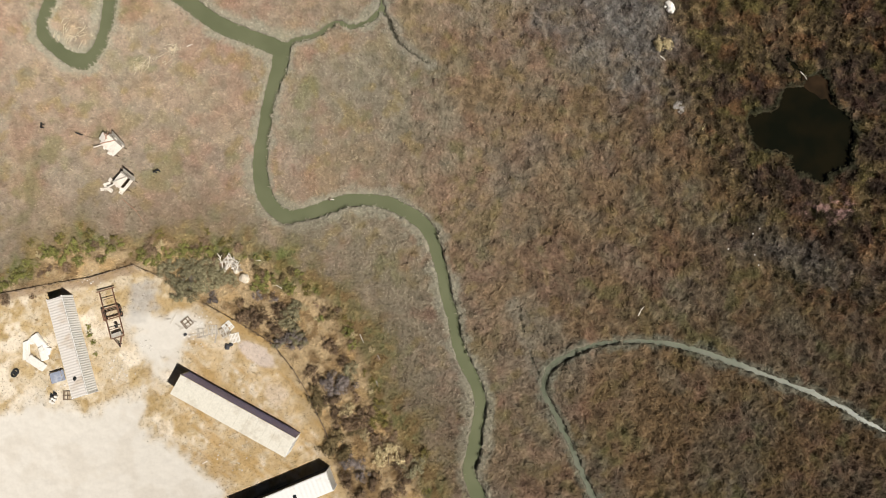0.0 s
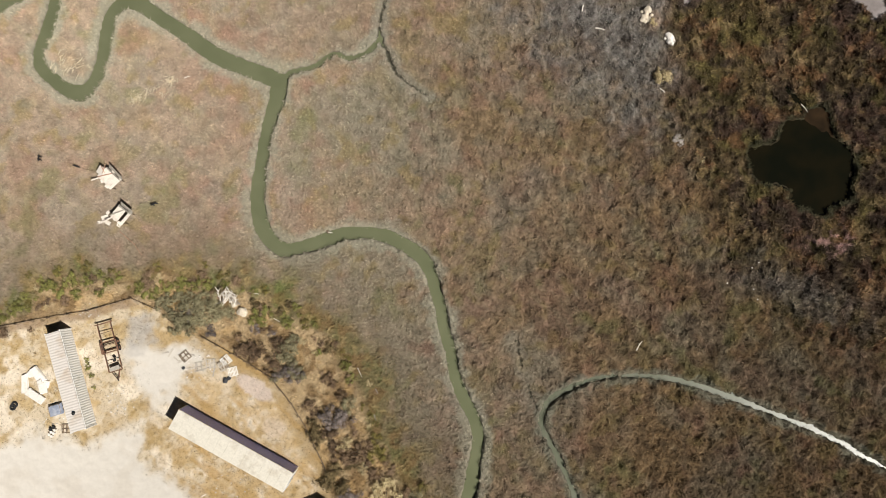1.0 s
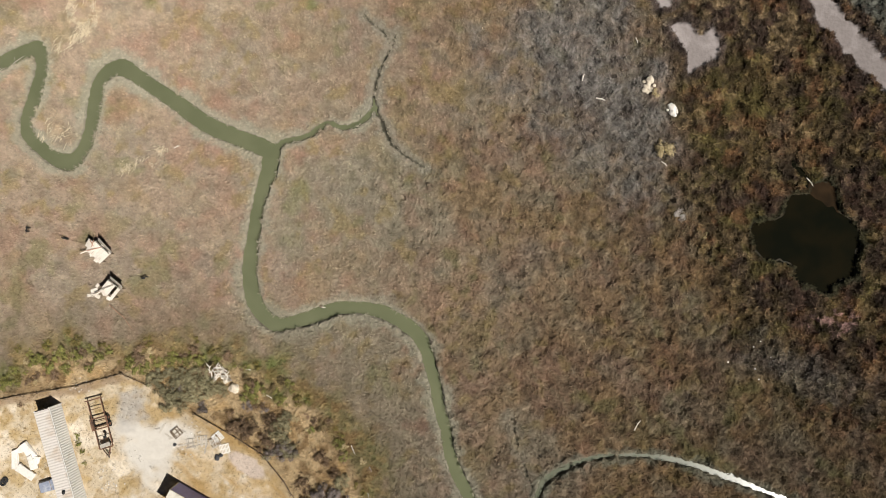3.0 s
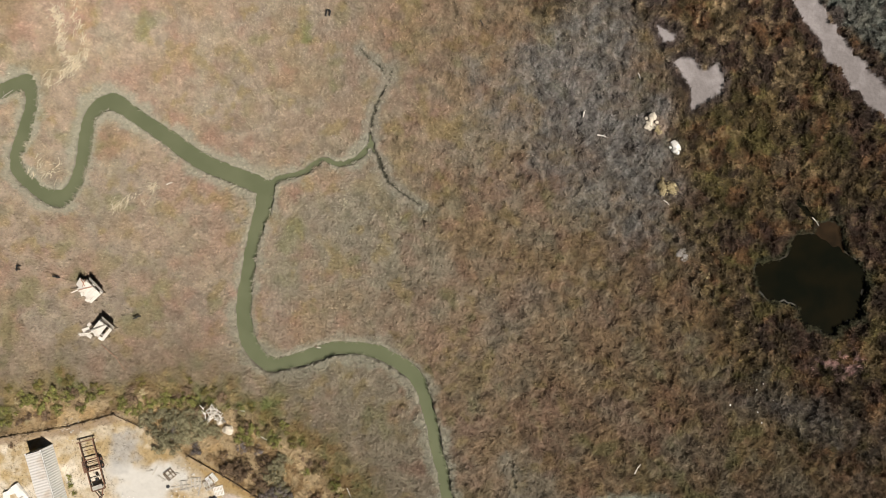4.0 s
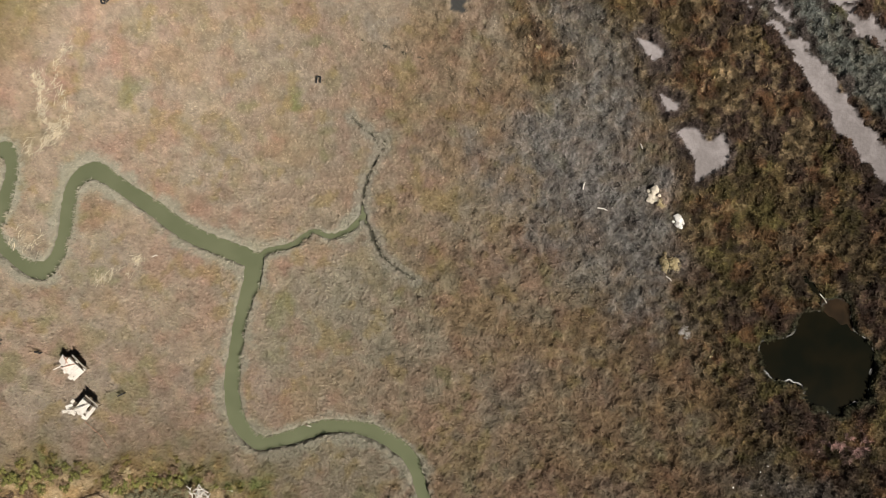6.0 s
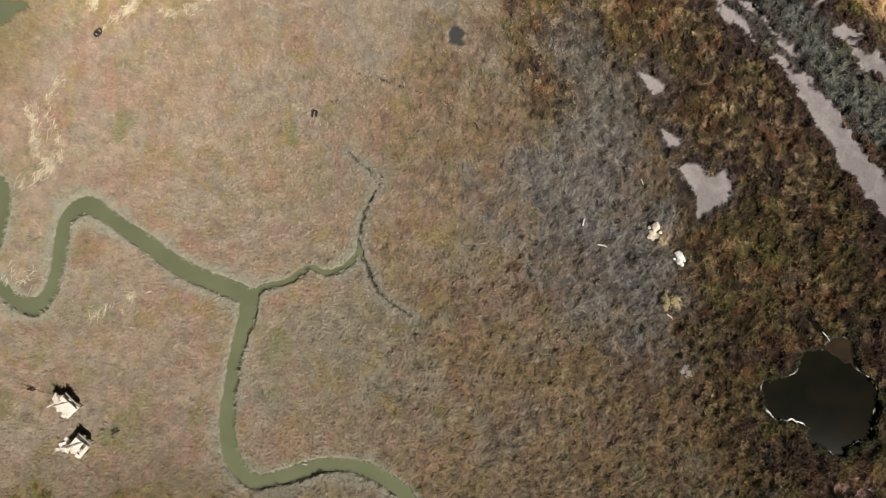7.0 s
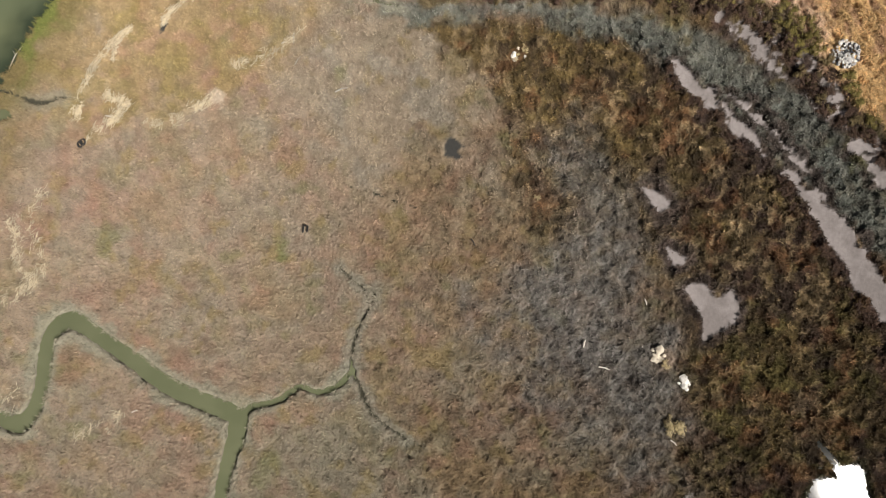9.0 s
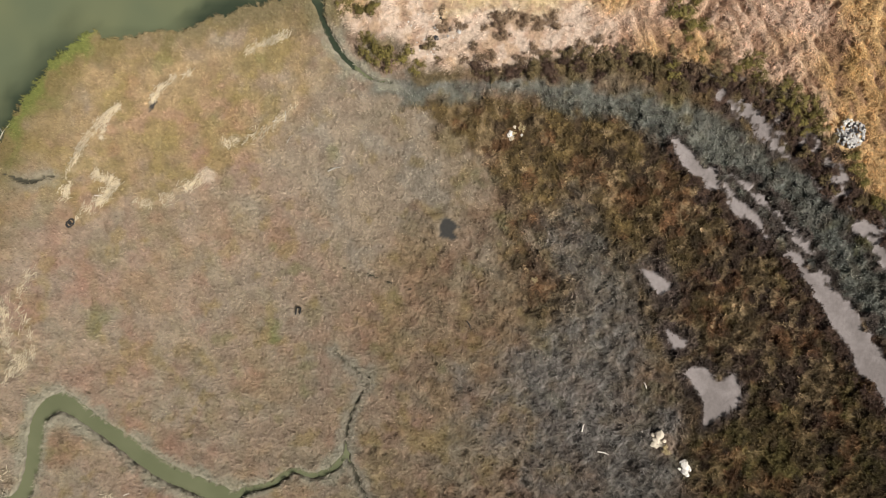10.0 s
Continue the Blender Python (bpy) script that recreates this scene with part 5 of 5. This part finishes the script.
shrubs("dark", [(-25.6, -3.9, 1.4), (-23.9, -4.5, 1.3), (-24.6, -5.1, 0.9), (-21.7, -6.2, 1.3), (-20.8, -4.0, 1.1), (-21.4, -3.2, 0.9), (-15.3, -7.6, 0.85), (-14.4, -8.4, 0.8), (-13.3, -9.8, 0.8), (-14.4, -14.7, 1.2), (-14.1, -16.2, 1.0), (-11.1, -16.9, 1.2), (-12.9, -17.4, 1.2), (-9.1, -19.3, 0.9), (-6.4, -22.6, 1.0), (-5.1, -21.9, 1.0), (-17.2, -10.9, 0.9), (-10.1, -17.8, 0.9), (-9.6, -24.4, 1.3), (-7.7, -26.1, 1.1), (-12.6, -24.3, 1.0), (-10.8, -26.3, 1.1), (-22.2, -1.7, 0.5), (-16.6, -12.0, 0.7), (-5.6, -24.4, 0.9)])
shrubs("mauve", [(-13.9, -12.3, 1.3), (-14.9, -12.9, 1.2), (-12.8, -12.8, 1.2), (-19.0, -7.1, 1.2), (-20.7, -7.2, 1.1), (-11.6, -22.7, 1.2), (-24.0, -1.7, 0.6), (-29.7, -1.9, 0.8), (-21.9, -2.0, 0.6), (-32.6, 0.1, 0.8), (-12.6, -22.0, 0.9), (-10.6, -23.8, 0.8)])
shrubs("grey", [(-35.6, 1.5, 1.0), (-35.0, 0.6, 1.0), (-33.6, -0.3, 1.4), (-32.5, -1.3, 1.4), (-33.5, -1.2, 1.2), (-30.9, -0.6, 1.3), (-31.4, 0.8, 1.3), (-29.3, 0.6, 1.3), (-28.1, 0.3, 1.1), (-27.1, 0.1, 0.8), (-34.0, 2.2, 1.2), (-32.6, 1.9, 1.3), (-30.4, 2.0, 1.1), (-29.1, 1.8, 0.9), (-19.9, -5.1, 1.5), (-18.9, -6.7, 1.3), (-19.5, -4.0, 1.0), (-19.2, -2.8, 0.9), (-12.2, -10.8, 1.1), (-4.7, -23.3, 1.1), (-4.2, -22.4, 0.9), (-21.3, -7.4, 0.9)])
shrubs("green", [(-38.1, 2.7, 0.8), (-37.2, 2.4, 0.7), (-38.9, 3.4, 0.8), (-36.8, 3.2, 0.8), (-35.4, 3.3, 0.8), (-31.7, 3.7, 0.8), (-30.1, 3.7, 0.8), (-33.6, 3.5, 0.8), (-47.5, 4.3, 1.0), (-48.7, 2.9, 0.9), (-46.7, 2.8, 0.8), (-43.7, 2.7, 0.6), (-50.2, 3.8, 0.9), (-45.5, 4.0, 0.8), (-50.9, 3.4, 0.7), (-54.0, 0.9, 1.0), (-55.0, 0.2, 0.7), (-24.0, -0.2, 1.0), (-22.8, 0.5, 0.9), (-23.2, -0.6, 0.7), (-19.0, 1.0, 0.6), (-16.1, -4.5, 0.6), (-12.7, -6.4, 0.7), (-45.2, -5.6, 0.35), (-44.9, -6.6, 0.45), (-44.6, -7.5, 0.4), (-44.2, -9.0, 0.3)])
shrubs("bronze", [(-16.6, -13.3, 1.0), (-16.8, -14.5, 0.9), (-15.9, -15.2, 1.0), (-13.9, -19.1, 1.4), (-15.1, -20.6, 1.2), (-13.4, -21.0, 1.3), (-11.6, -18.3, 1.0), (-24.1, 1.2, 0.8), (-21.2, 0.2, 0.8), (-20.0, 1.4, 0.6), (-14.7, -4.0, 0.9), (-28.9, 3.0, 0.7)])
shrubs("olive", [(-9.6, -17.1, 0.9), (-9.1, -15.4, 0.9), (-8.1, -17.3, 0.9), (-4.6, 78.8, 1.3), (-6.2, 79.6, 1.3), (-2.7, 78.8, 1.1), (-7.0, 80.8, 0.8), (-1.4, 77.7, 0.8), (-7.3, 83.8, 1.2), (-9.0, 84.6, 1.0), (-6.2, 84.9, 0.9), (27.4, 82.2, 1.2), (25.6, 83.4, 1.1), (27.6, 84.2, 1.0), (27.5, 81.0, 0.8), (28.8, 82.0, 0.9), (25.8, 77.2, 0.9), (28.9, 78.7, 0.7), (33.7, 78.4, 1.1), (35.2, 78.8, 0.6), (32.5, 77.4, 0.9), (35.1, 76.9, 0.9), (38.0, 75.7, 1.1), (37.8, 74.0, 0.9), (38.7, 73.0, 1.0), (39.9, 74.2, 1.0), (40.4, 72.7, 1.0), (41.1, 71.4, 1.0), (44.7, 68.0, 1.1), (45.9, 65.9, 1.0), (47.2, 63.8, 0.9), (39.6, 71.6, 0.8)])
shrubs("bronze", [(24.1, 78.1, 1.1), (22.4, 78.6, 1.0), (20.6, 79.0, 1.0), (18.6, 79.1, 1.1), (16.6, 78.9, 1.0), (14.6, 79.2, 0.9), (12.6, 79.0, 0.8), (26.1, 79.3, 0.8), (29.6, 79.8, 0.9), (30.6, 77.7, 1.0), (36.3, 75.2, 0.9), (42.3, 70.1, 0.9), (34.2, 75.2, 0.8), (23.2, 77.3, 0.8), (19.5, 77.7, 0.8), (15.6, 77.8, 0.8), (0.3, 80.2, 0.9), (0.9, 78.6, 0.4)])
shrubs("brown", [(1.7, 81.9, 0.75), (3.3, 82.1, 0.65), (7.5, 82.4, 1.0), (7.9, 81.1, 0.75), (8.6, 83.1, 0.9), (10.0, 82.3, 0.9), (11.9, 82.4, 0.9), (13.2, 82.6, 0.9), (4.8, 80.1, 0.6), (3.7, 78.6, 0.6), (5.3, 78.7, 0.85), (6.7, 78.8, 0.7), (1.1, 78.5, 0.45), (1.3, 83.7, 0.5), (5.8, 81.8, 0.5), (9.9, 78.6, 0.7), (11.3, 79.6, 0.8), (16.2, 80.2, 0.7), (18.0, 80.6, 0.6), (21.0, 80.0, 0.7), (31.6, 79.2, 0.8), (28.4, 77.6, 0.8)])
shrubs("ash", [(28.5, 22.1, 0.6), (29.2, 21.8, 0.5), (28.9, 22.5, 0.4)])
shrubs("straw", [(26.95, 29.8, 1.2), (26.5, 30.3, 0.8), (11.6, 55.1, 0.35), (9.0, 70.5, 0.6), (10.0, 71.3, 0.45), (25.9, 36.9, 0.6), (32.0, 19.6, 0.5), (-7.6, -20.9, 1.6), (-8.6, -21.9, 0.9), (-10.4, -18.8, 0.8), (-12.6, -15.7, 0.9)])
# bushes scattered along the brush at the upland's foot
bush_rng = random.Random(12)
for kind, count in (("bronze", 24), ("purple", 54)):
    line = smoothed(BRUSH)[4:]
    spots = []
    for k in range(count):
        cx_, cy_, half = line[int((k + bush_rng.random()) / count * (len(line) - 1))]
        spots.append((cx_ + bush_rng.uniform(-1.2, 1.2) * half, cy_ + bush_rng.uniform(-1.2, 1.2) * half, bush_rng.uniform(0.45, 0.95)))
    shrubs(kind, spots)

# purple-brown bushes along the bare mud
spots = []
for line, count, low, high in ((MUD_LINES[2], 26, -1.5, -0.9), (MUD_LINES[0], 16, -1.6, -1.0), (MUD_LINES[3], 14, 0.9, 1.9), (MUD_LINES[4], 16, 0.9, 1.8)):
    line = smoothed(line)
    for k in range(count):
        n = int((k + bush_rng.random()) / count * (len(line) - 2))
        a, b = line[n], line[n + 1]
        out = Vector((-(b[1] - a[1]), b[0] - a[0])).normalized() * (a[2] + 0.7) * bush_rng.uniform(low, high)
        spots.append((float(a[0] + out.x), float(a[1] + out.y), bush_rng.uniform(0.35, 0.7)))
shrubs("purple", spots)

# weeds and bushes along the bank's outer edge, and between it and the fence
edge_line = smoothed([(x, y, 0) for x, y in BLUFF[1:-2]])
for kind, count, low, high, small_r, big_r in (("green", 46, -0.8, 1.0, 0.3, 0.75), ("olive", 26, -0.4, 2.2, 0.3, 0.7), ("brown", 34, -3.2, 1.6, 0.3, 0.8), ("straw", 22, -2.6, 1.2, 0.25, 0.5)):
    spots = []
    for k in range(count):
        n = int((k + bush_rng.random()) / count * (len(edge_line) - 2))
        a, b = edge_line[n], edge_line[n + 1]
        out = Vector((-(b[1] - a[1]), b[0] - a[0])).normalized() * bush_rng.uniform(low, high)
        if not (a[0] > -17 and kind == "green" and k % 5):
            spots.append((float(a[0] + out.x), float(a[1] + out.y), bush_rng.uniform(small_r, big_r)))
    shrubs(kind, spots)


# ---- things on the marsh ----
def wrecked_hut(x, y, rz, length, width, deck, tilt, label, seed, sheets):
    """A collapsed plywood hut: a tilted deck of boards on posts, a fallen wall, a roof sheet and poles."""
    rng = random.Random(seed)
    base = thing("wrecked_hut", x, y, rz, label, "hut", "wrecked huts")
    for sx in (-1, 1):
        for sy in (-1, 1):
            part("post", rod((sx * length * 0.4, sy * width * 0.4, -0.3), (sx * length * 0.4, sy * width * 0.4, deck - 0.06 - tilt * sx * 0.02), 0.07, 0.06), OLD_WOOD, base)
    for sy in (-1, 1):
        part("beam", boxed(length, 0.10, 0.14, pose(0, sy * width * 0.4, deck - 0.08, 0, tilt, 0)), OLD_WOOD, base)
    count = round(length / 0.42)
    for k in range(count):
        u = -length / 2 + (k + 0.5) * length / count
        if not sheets and k == 3:
            continue
        part("deck_board", boxed(length / count - 0.012, width * rng.uniform(0.9, 1.08), 0.035, pose(0, 0, deck, 0, tilt, 0) @ pose(u, rng.uniform(-0.06, 0.06), 0.02, 0, 0, rng.uniform(-1.5, 1.5))), PALE_WOOD, base)
    part("wall_sheet", boxed(length * 0.95, 0.04, 0.8, pose(0, width / 2 + 0.12, deck - 0.1, -42, tilt, 0)), GREY_WOOD, base, "greyed wall sheet leaning outward")
    if sheets:
        part("roof_sheet", boxed(length * 0.45, width * 0.6, 0.04, pose(-length * 0.55, -0.1, deck + 0.16, 9, -14, 12)), PALE_WOOD, base)
        part("fallen_frame", boxed(0.08, width * 0.8, 0.08, pose(-length * 0.42, 0.1, deck + 0.28, 12, 0, 24)), RED_WOOD, base, "reddish broken frame timber")
        part("fallen_frame", boxed(0.9, 0.08, 0.08, pose(-length * 0.5, 0.25, deck + 0.34, 0, 8, -18)), RED_WOOD, base, "reddish broken frame timber")
    part("gable_sheet", boxed(length * 0.9, 0.05, 0.5, pose(0.05, width / 2 - 0.12, deck + 0.2, -28, tilt, 4)), GREY_WOOD, base, "grey gable sheet along one side")
    for k, (u, v, w, turn) in enumerate(((-0.30, -0.42, 0.55, 18), (-0.12, -0.52, 0.4, -24), (0.28, -0.50, 0.5, 9))):
        part("broken_sheet", boxed(w, w * 0.7, 0.03, pose(u * length, v * width, deck + 0.07 + 0.03 * k, 6 - 5 * k, 4 * k, turn)), PALE_WOOD, base)
    part("fallen_beam", boxed(width * 1.1, 0.09, 0.09, pose(-length * 0.2, 0.0, deck + 0.2, 0, 6, 62)), RED_WOOD if sheets else GREY_WOOD, base)
    part("pole", boxed(1.5, 0.12, 0.09, pose(-length * 0.55, -width * 0.75, deck * 0.55, 0, 24, 75)), PALE_WOOD, base)
    return base


wrecked_hut(-42.4, 17.1, -47, 2.4, 1.75, 1.35, 4, "collapsed bleached plywood hut on posts in the marsh", 4, True)
wrecked_hut(-40.75, 12.5, -38, 2.0, 1.8, 1.4, -3, "smaller collapsed pale hut with scattered sheets", 9, False)
for x, y, sx, sy, rz in ((-43.5, 12.3, 0.9, 0.5, 20), (-43.9, 11.7, 1.1, 0.35, 5), (-43.1, 11.6, 0.7, 0.5, -30), (-43.2, 12.9, 0.5, 0.4, 50), (-41.6, 11.5, 0.9, 0.5, 60)):
    lone("plywood_sheet", boxed(sx, sy, 0.03, pose(0, 0, 0.12)), PALE_WOOD, x, y, "bleached plywood sheet fallen onto marsh plants", "sheet", "fallen plywood", rz=rz, rx=6)


def stake(x, y, rz, label="dark weathered stakes with a crosspiece in the marsh"):
    base = thing("mooring_stake", x, y, rz, label, "stake", "stakes in the marsh")
    part("pole", rod((0, 0, -0.3), (0.06, 0.02, 0.75), 0.09, 0.07), DARK_METAL, base)
    part("pole", rod((0.45, 0.1, -0.3), (0.42, 0.12, 0.6), 0.09, 0.07), DARK_METAL, base)
    part("crosspiece", boxed(0.75, 0.14, 0.12, pose(0.22, 0.06, 0.55, 4, 3, 12)), DARK_METAL, base)


for x, y, rz in ((-47.4, 18.8, -30), (-52.0, 19.6, 80), (-37.3, 13.8, 15)):
    stake(x, y, rz)


def log(x, y, length, rz, r, mat, label, name="driftwood_log", z=None):
    """A bleached log with a bend and the stub of a branch."""
    bm = bmesh.new()
    a, b, c = Vector((-length / 2, 0, r * 0.8)), Vector((length * 0.08, length * 0.05, r)), Vector((length / 2, -length * 0.02, r * 0.9))
    add_rod(bm, a, b, r, r * 0.9, 9)
    add_rod(bm, b, c, r * 0.9, r * 0.5, 9)
    add_rod(bm, b, b + Vector((length * 0.1, length * 0.16, r)), r * 0.4, r * 0.2, 6)
    lone(name, bm, mat, x, y, label, "log", "driftwood", rz=rz, z=height_at(x, y) + 0.1 if z is None else z)


for x, y, length, rz, r in ((23.64, -3.65, 1.4, 58, 0.07), (19.25, 36.3, 1.25, -14, 0.09), (17.05, 39.0, 0.9, 75, 0.09), (23.7, 43.7, 0.8, -70, 0.07), (44.9, 26.2, 1.3, -52, 0.06), (-15.65, 72.5, 1.2, 88, 0.05), (-15.2, 70.0, 1.1, 55, 0.04), (-36.4, 63.6, 1.3, -12, 0.06), (-33.5, 30.3, 0.8, 20, 0.06), (26.9, 28.3, 0.9, -40, 0.05), (-10.3, 66.8, 1.5, 20, 0.09)):
    log(x, y, length, rz, r, GREY_WOOD if -16 < x < -10 else PALE_WOOD, "bleached driftwood log lying on the marsh")
log(4.6, 50.0, 0.9, -62, 0.06, DARK_METAL, "short dark stick lying on marsh plants")
log(-47.85, 70.4, 2.9, 60, 0.06, GREY_WOOD, "bleached log floating at the bay shore", z=-0.46)
log(-16.8, 72.0, 0.6, 20, 0.05, PALE_WOOD, "bleached driftwood log lying on the marsh")
log(-55.2, 39.5, 3.4, 46, 0.09, PALE_WOOD, "long bleached log afloat in the green creek", z=-0.46)
log(-54.7, 40.9, 3.0, 43, 0.05, GREY_WOOD, "thin grey pole afloat in the green creek", z=-0.46)
# stump in the creek
stump = thing("driftwood_stump", -15.3, 10.45, 20, "dark snagged stump with a pale broken end in the creek", "stump", z=-0.45)
part("trunk", rod((0, 0, 0), (0.05, 0.1, 0.45), 0.2, 0.14, 10), OLD_WOOD, stump)
part("branch", rod((0.1, -0.05, 0.3), (0.55, -0.3, 0.4), 0.08, 0.05, 8), PALE_WOOD, stump, "pale broken branch")
# small open frame
box_frame = thing("open_frame", -14.15, 51.2, -8, "small black open frame standing in the marsh", "frame")
for dx, dy, sx, sy in ((-0.22, 0, 0.09, 0.8), (0.22, 0.05, 0.09, 0.7), (0, 0.4, 0.5, 0.09)):
    part("bar", boxed(sx, sy, 0.35, pose(dx, dy, 0.22), 0.01), DARK_METAL, box_frame)


def pile(x, y, sizes, spread, mats, label, name, seed):
    """A heap of separate stones, each a thing of its own."""
    rng = random.Random(seed)
    for k, r in enumerate(sizes):
        a, d = rng.uniform(0, 6.28), spread * math.sqrt(rng.random())
        px_, py_ = x + d * math.cos(a), y + d * math.sin(a)
        up = 0.12 + 0.55 * math.exp(-((d / spread - 0.6) / 0.28) ** 2) * (len(sizes) > 20)
        lone(name, stone(r, seed + k, rng.uniform(0.4, 0.7), 0), mats[k % len(mats)], px_, py_, label, "rock", name + " heap %s" % ("west" if x < 0 else "east"), z=height_at(px_, py_) - 0.08 + up, rz=rng.uniform(0, 360))


pile(25.1, 38.0, (0.55, 0.5, 0.46, 0.42, 0.4, 0.36, 0.34, 0.3, 0.28, 0.25, 0.22, 0.2), 0.85, (PALE_STONE,), "cream-coloured rock in a small heap on the marsh", "pale_rock", 3)
pile(27.9, 34.85, (0.5, 0.45, 0.42, 0.36, 0.32, 0.28, 0.25, 0.2, 0.18), 0.7, (CONCRETE,), "white broken rock lying in dark brush", "white_rock", 13)
pile(44.4, 70.8, [0.10 + 0.10 * math.sin(2.3 * k) ** 2 for k in range(240)], 1.5, (STONE, STONE, CONCRETE, DARK_STONE, STONE), "grey rock in a round heap beside dry grass", "heap_rock", 23)
tangle_rng = random.Random(8)
for k in range(20):
    cx_, cy_, turn = -27.6 + tangle_rng.uniform(-1.3, 1.3), 2.1 + tangle_rng.uniform(-0.7, 0.7), tangle_rng.uniform(0, 180)
    bm = bmesh.new()
    tip = Vector((tangle_rng.uniform(0.7, 1.3), 0, tangle_rng.uniform(0.3, 0.8)))
    add_rod(bm, (-0.5, 0, 0.1), tip * 0.3, 0.09, 0.07, 7)
    add_rod(bm, tip * 0.3, tip + Vector((0, 0.25, 0)), 0.07, 0.025, 7)
    add_rod(bm, tip * 0.3, tip * 0.8 + Vector((0, -0.4, 0.1)), 0.05, 0.02, 6)
    lone("dead_branch", bm, PALE_WOOD if k % 3 else GREY_WOOD, cx_, cy_, "bleached dead branch tangled among grey-green shrubs", "branch", "tangle of dead branches", z=height_at(cx_, cy_) + 0.25, rz=turn)
lone("boulder", stone(0.62, 71, 0.7, 2), PALE_STONE, -25.7, 0.45, "large pale rounded boulder at the bank's edge", "boulder")
lone("boulder", stone(0.35, 72, 0.7, 2), PALE_STONE, -26.8, 1.3, "pale boulder among grey-green shrubs", "boulder")
pile(2.0, 82.0, (0.3, 0.26, 0.24, 0.2, 0.2, 0.18), 1.8, (DARK_STONE, STONE), "small dark rock on the sandy foot", "small_rock", 53)
pile(9.4, 70.9, (0.34, 0.3, 0.28, 0.25, 0.22, 0.2, 0.18, 0.16, 0.15), 0.95, (CONCRETE, PALE_STONE, STONE), "white broken rock lying in dark brush", "white_rock", 33)
pile(37.5, 4.0, (0.12, 0.1, 0.1, 0.09, 0.09, 0.08, 0.08), 3.0, (CONCRETE,), "small white stone on dark marsh soil", "white_stone", 83)
# pale rubble strewn over the sand
rubble_rng = np.random.default_rng(5)
chips = []
for cx_, cy_, reach, count in ((-40.8, -10.8, 1.8, 60), (-37.8, -8.2, 1.2, 25), (-49.3, -13.4, 1.5, 20), (-31.5, -6.2, 2.4, 60), (-45.0, 0.0, 1.5, 25), (-26.5, -21.5, 2.5, 30), (0.0, 81.5, 3.0, 40)):
    for _ in range(count):
        a, d, r_ = rubble_rng.uniform(0, 6.28), reach * math.sqrt(rubble_rng.random()), rubble_rng.uniform(0.04, 0.13)
        chips.append((cx_ + d * math.cos(a), cy_ + d * math.sin(a), r_))
octa = np.array([(1, 0, 0), (0, 1, 0), (-1, 0, 0), (0, -1, 0), (0, 0, 0.8), (0, 0, -0.6)])
facets = np.array([(0, 1, 4), (1, 2, 4), (2, 3, 4), (3, 0, 4), (1, 0, 5), (2, 1, 5), (3, 2, 5), (0, 3, 5)])
corner = np.concatenate([octa * r_ * rubble_rng.uniform(0.6, 1.3, (6, 1)) + (x_, y_, height_at(x_, y_) + 0.3 * r_) for x_, y_, r_ in chips])
rubble = new("rubble", fast_mesh("rubble", corner, np.concatenate([facets + 6 * k for k in range(len(chips))]), 3))
rubble.data.materials.append(CONCRETE)
tagged(rubble, "small pale rubble chips strewn over sandy ground", "rubble", kind="stuff")
# straw and sticks washed up in lines on the high marsh
straw_rng = np.random.default_rng(15)
points, faces = [], []
for line in WRACK_LINES:
    c = smoothed(line)
    for _ in range(int(30 * len(c))):
        x_, y_, w_ = c[straw_rng.integers(0, len(c))]
        x_, y_ = x_ + straw_rng.normal(0, 0.12 + 1.1 * w_), y_ + straw_rng.normal(0, 0.12 + 1.1 * w_)
        if ripple(np.array([x_]), np.array([y_]), 1.3, 9)[0] < -0.25:
            continue
        along, r_, turn = straw_rng.uniform(0.08, 0.45), straw_rng.uniform(0.012, 0.032), straw_rng.normal(0.9, 0.6)
        foot = height_at(x_, y_) + 0.10 + straw_rng.uniform(0, 0.08)
        ux, uy = math.cos(turn), math.sin(turn)
        n = len(points)
        for end in (-1, 1):
            for k in range(3):
                a = 2.094 * k
                points.append((x_ + end * along * ux - uy * r_ * math.cos(a), y_ + end * along * uy + ux * r_ * math.cos(a), foot + r_ * math.sin(a)))
        faces += [(n, n + 1, n + 4), (n, n + 4, n + 3), (n + 1, n + 2, n + 5), (n + 1, n + 5, n + 4), (n + 2, n, n + 3), (n + 2, n + 3, n + 5)]
straw = new("wrack_straw", fast_mesh("wrack_straw", np.array(points), np.array(faces), 3))
straw.data.materials.append(material("dry_straw", (0.78, 0.68, 0.50), 0.9, vary=0.2))
tagged(straw, "pale washed-up straw and sticks lying in lines", "wrack", kind="stuff")
log(-40.1, 9.0, 4.2, -45, 0.04, RED_WOOD, "thin reddish pole fallen across the marsh")
log(-45.3, 18.1, 2.6, -18, 0.035, OLD_WOOD, "thin brown pole fallen beside the hut")
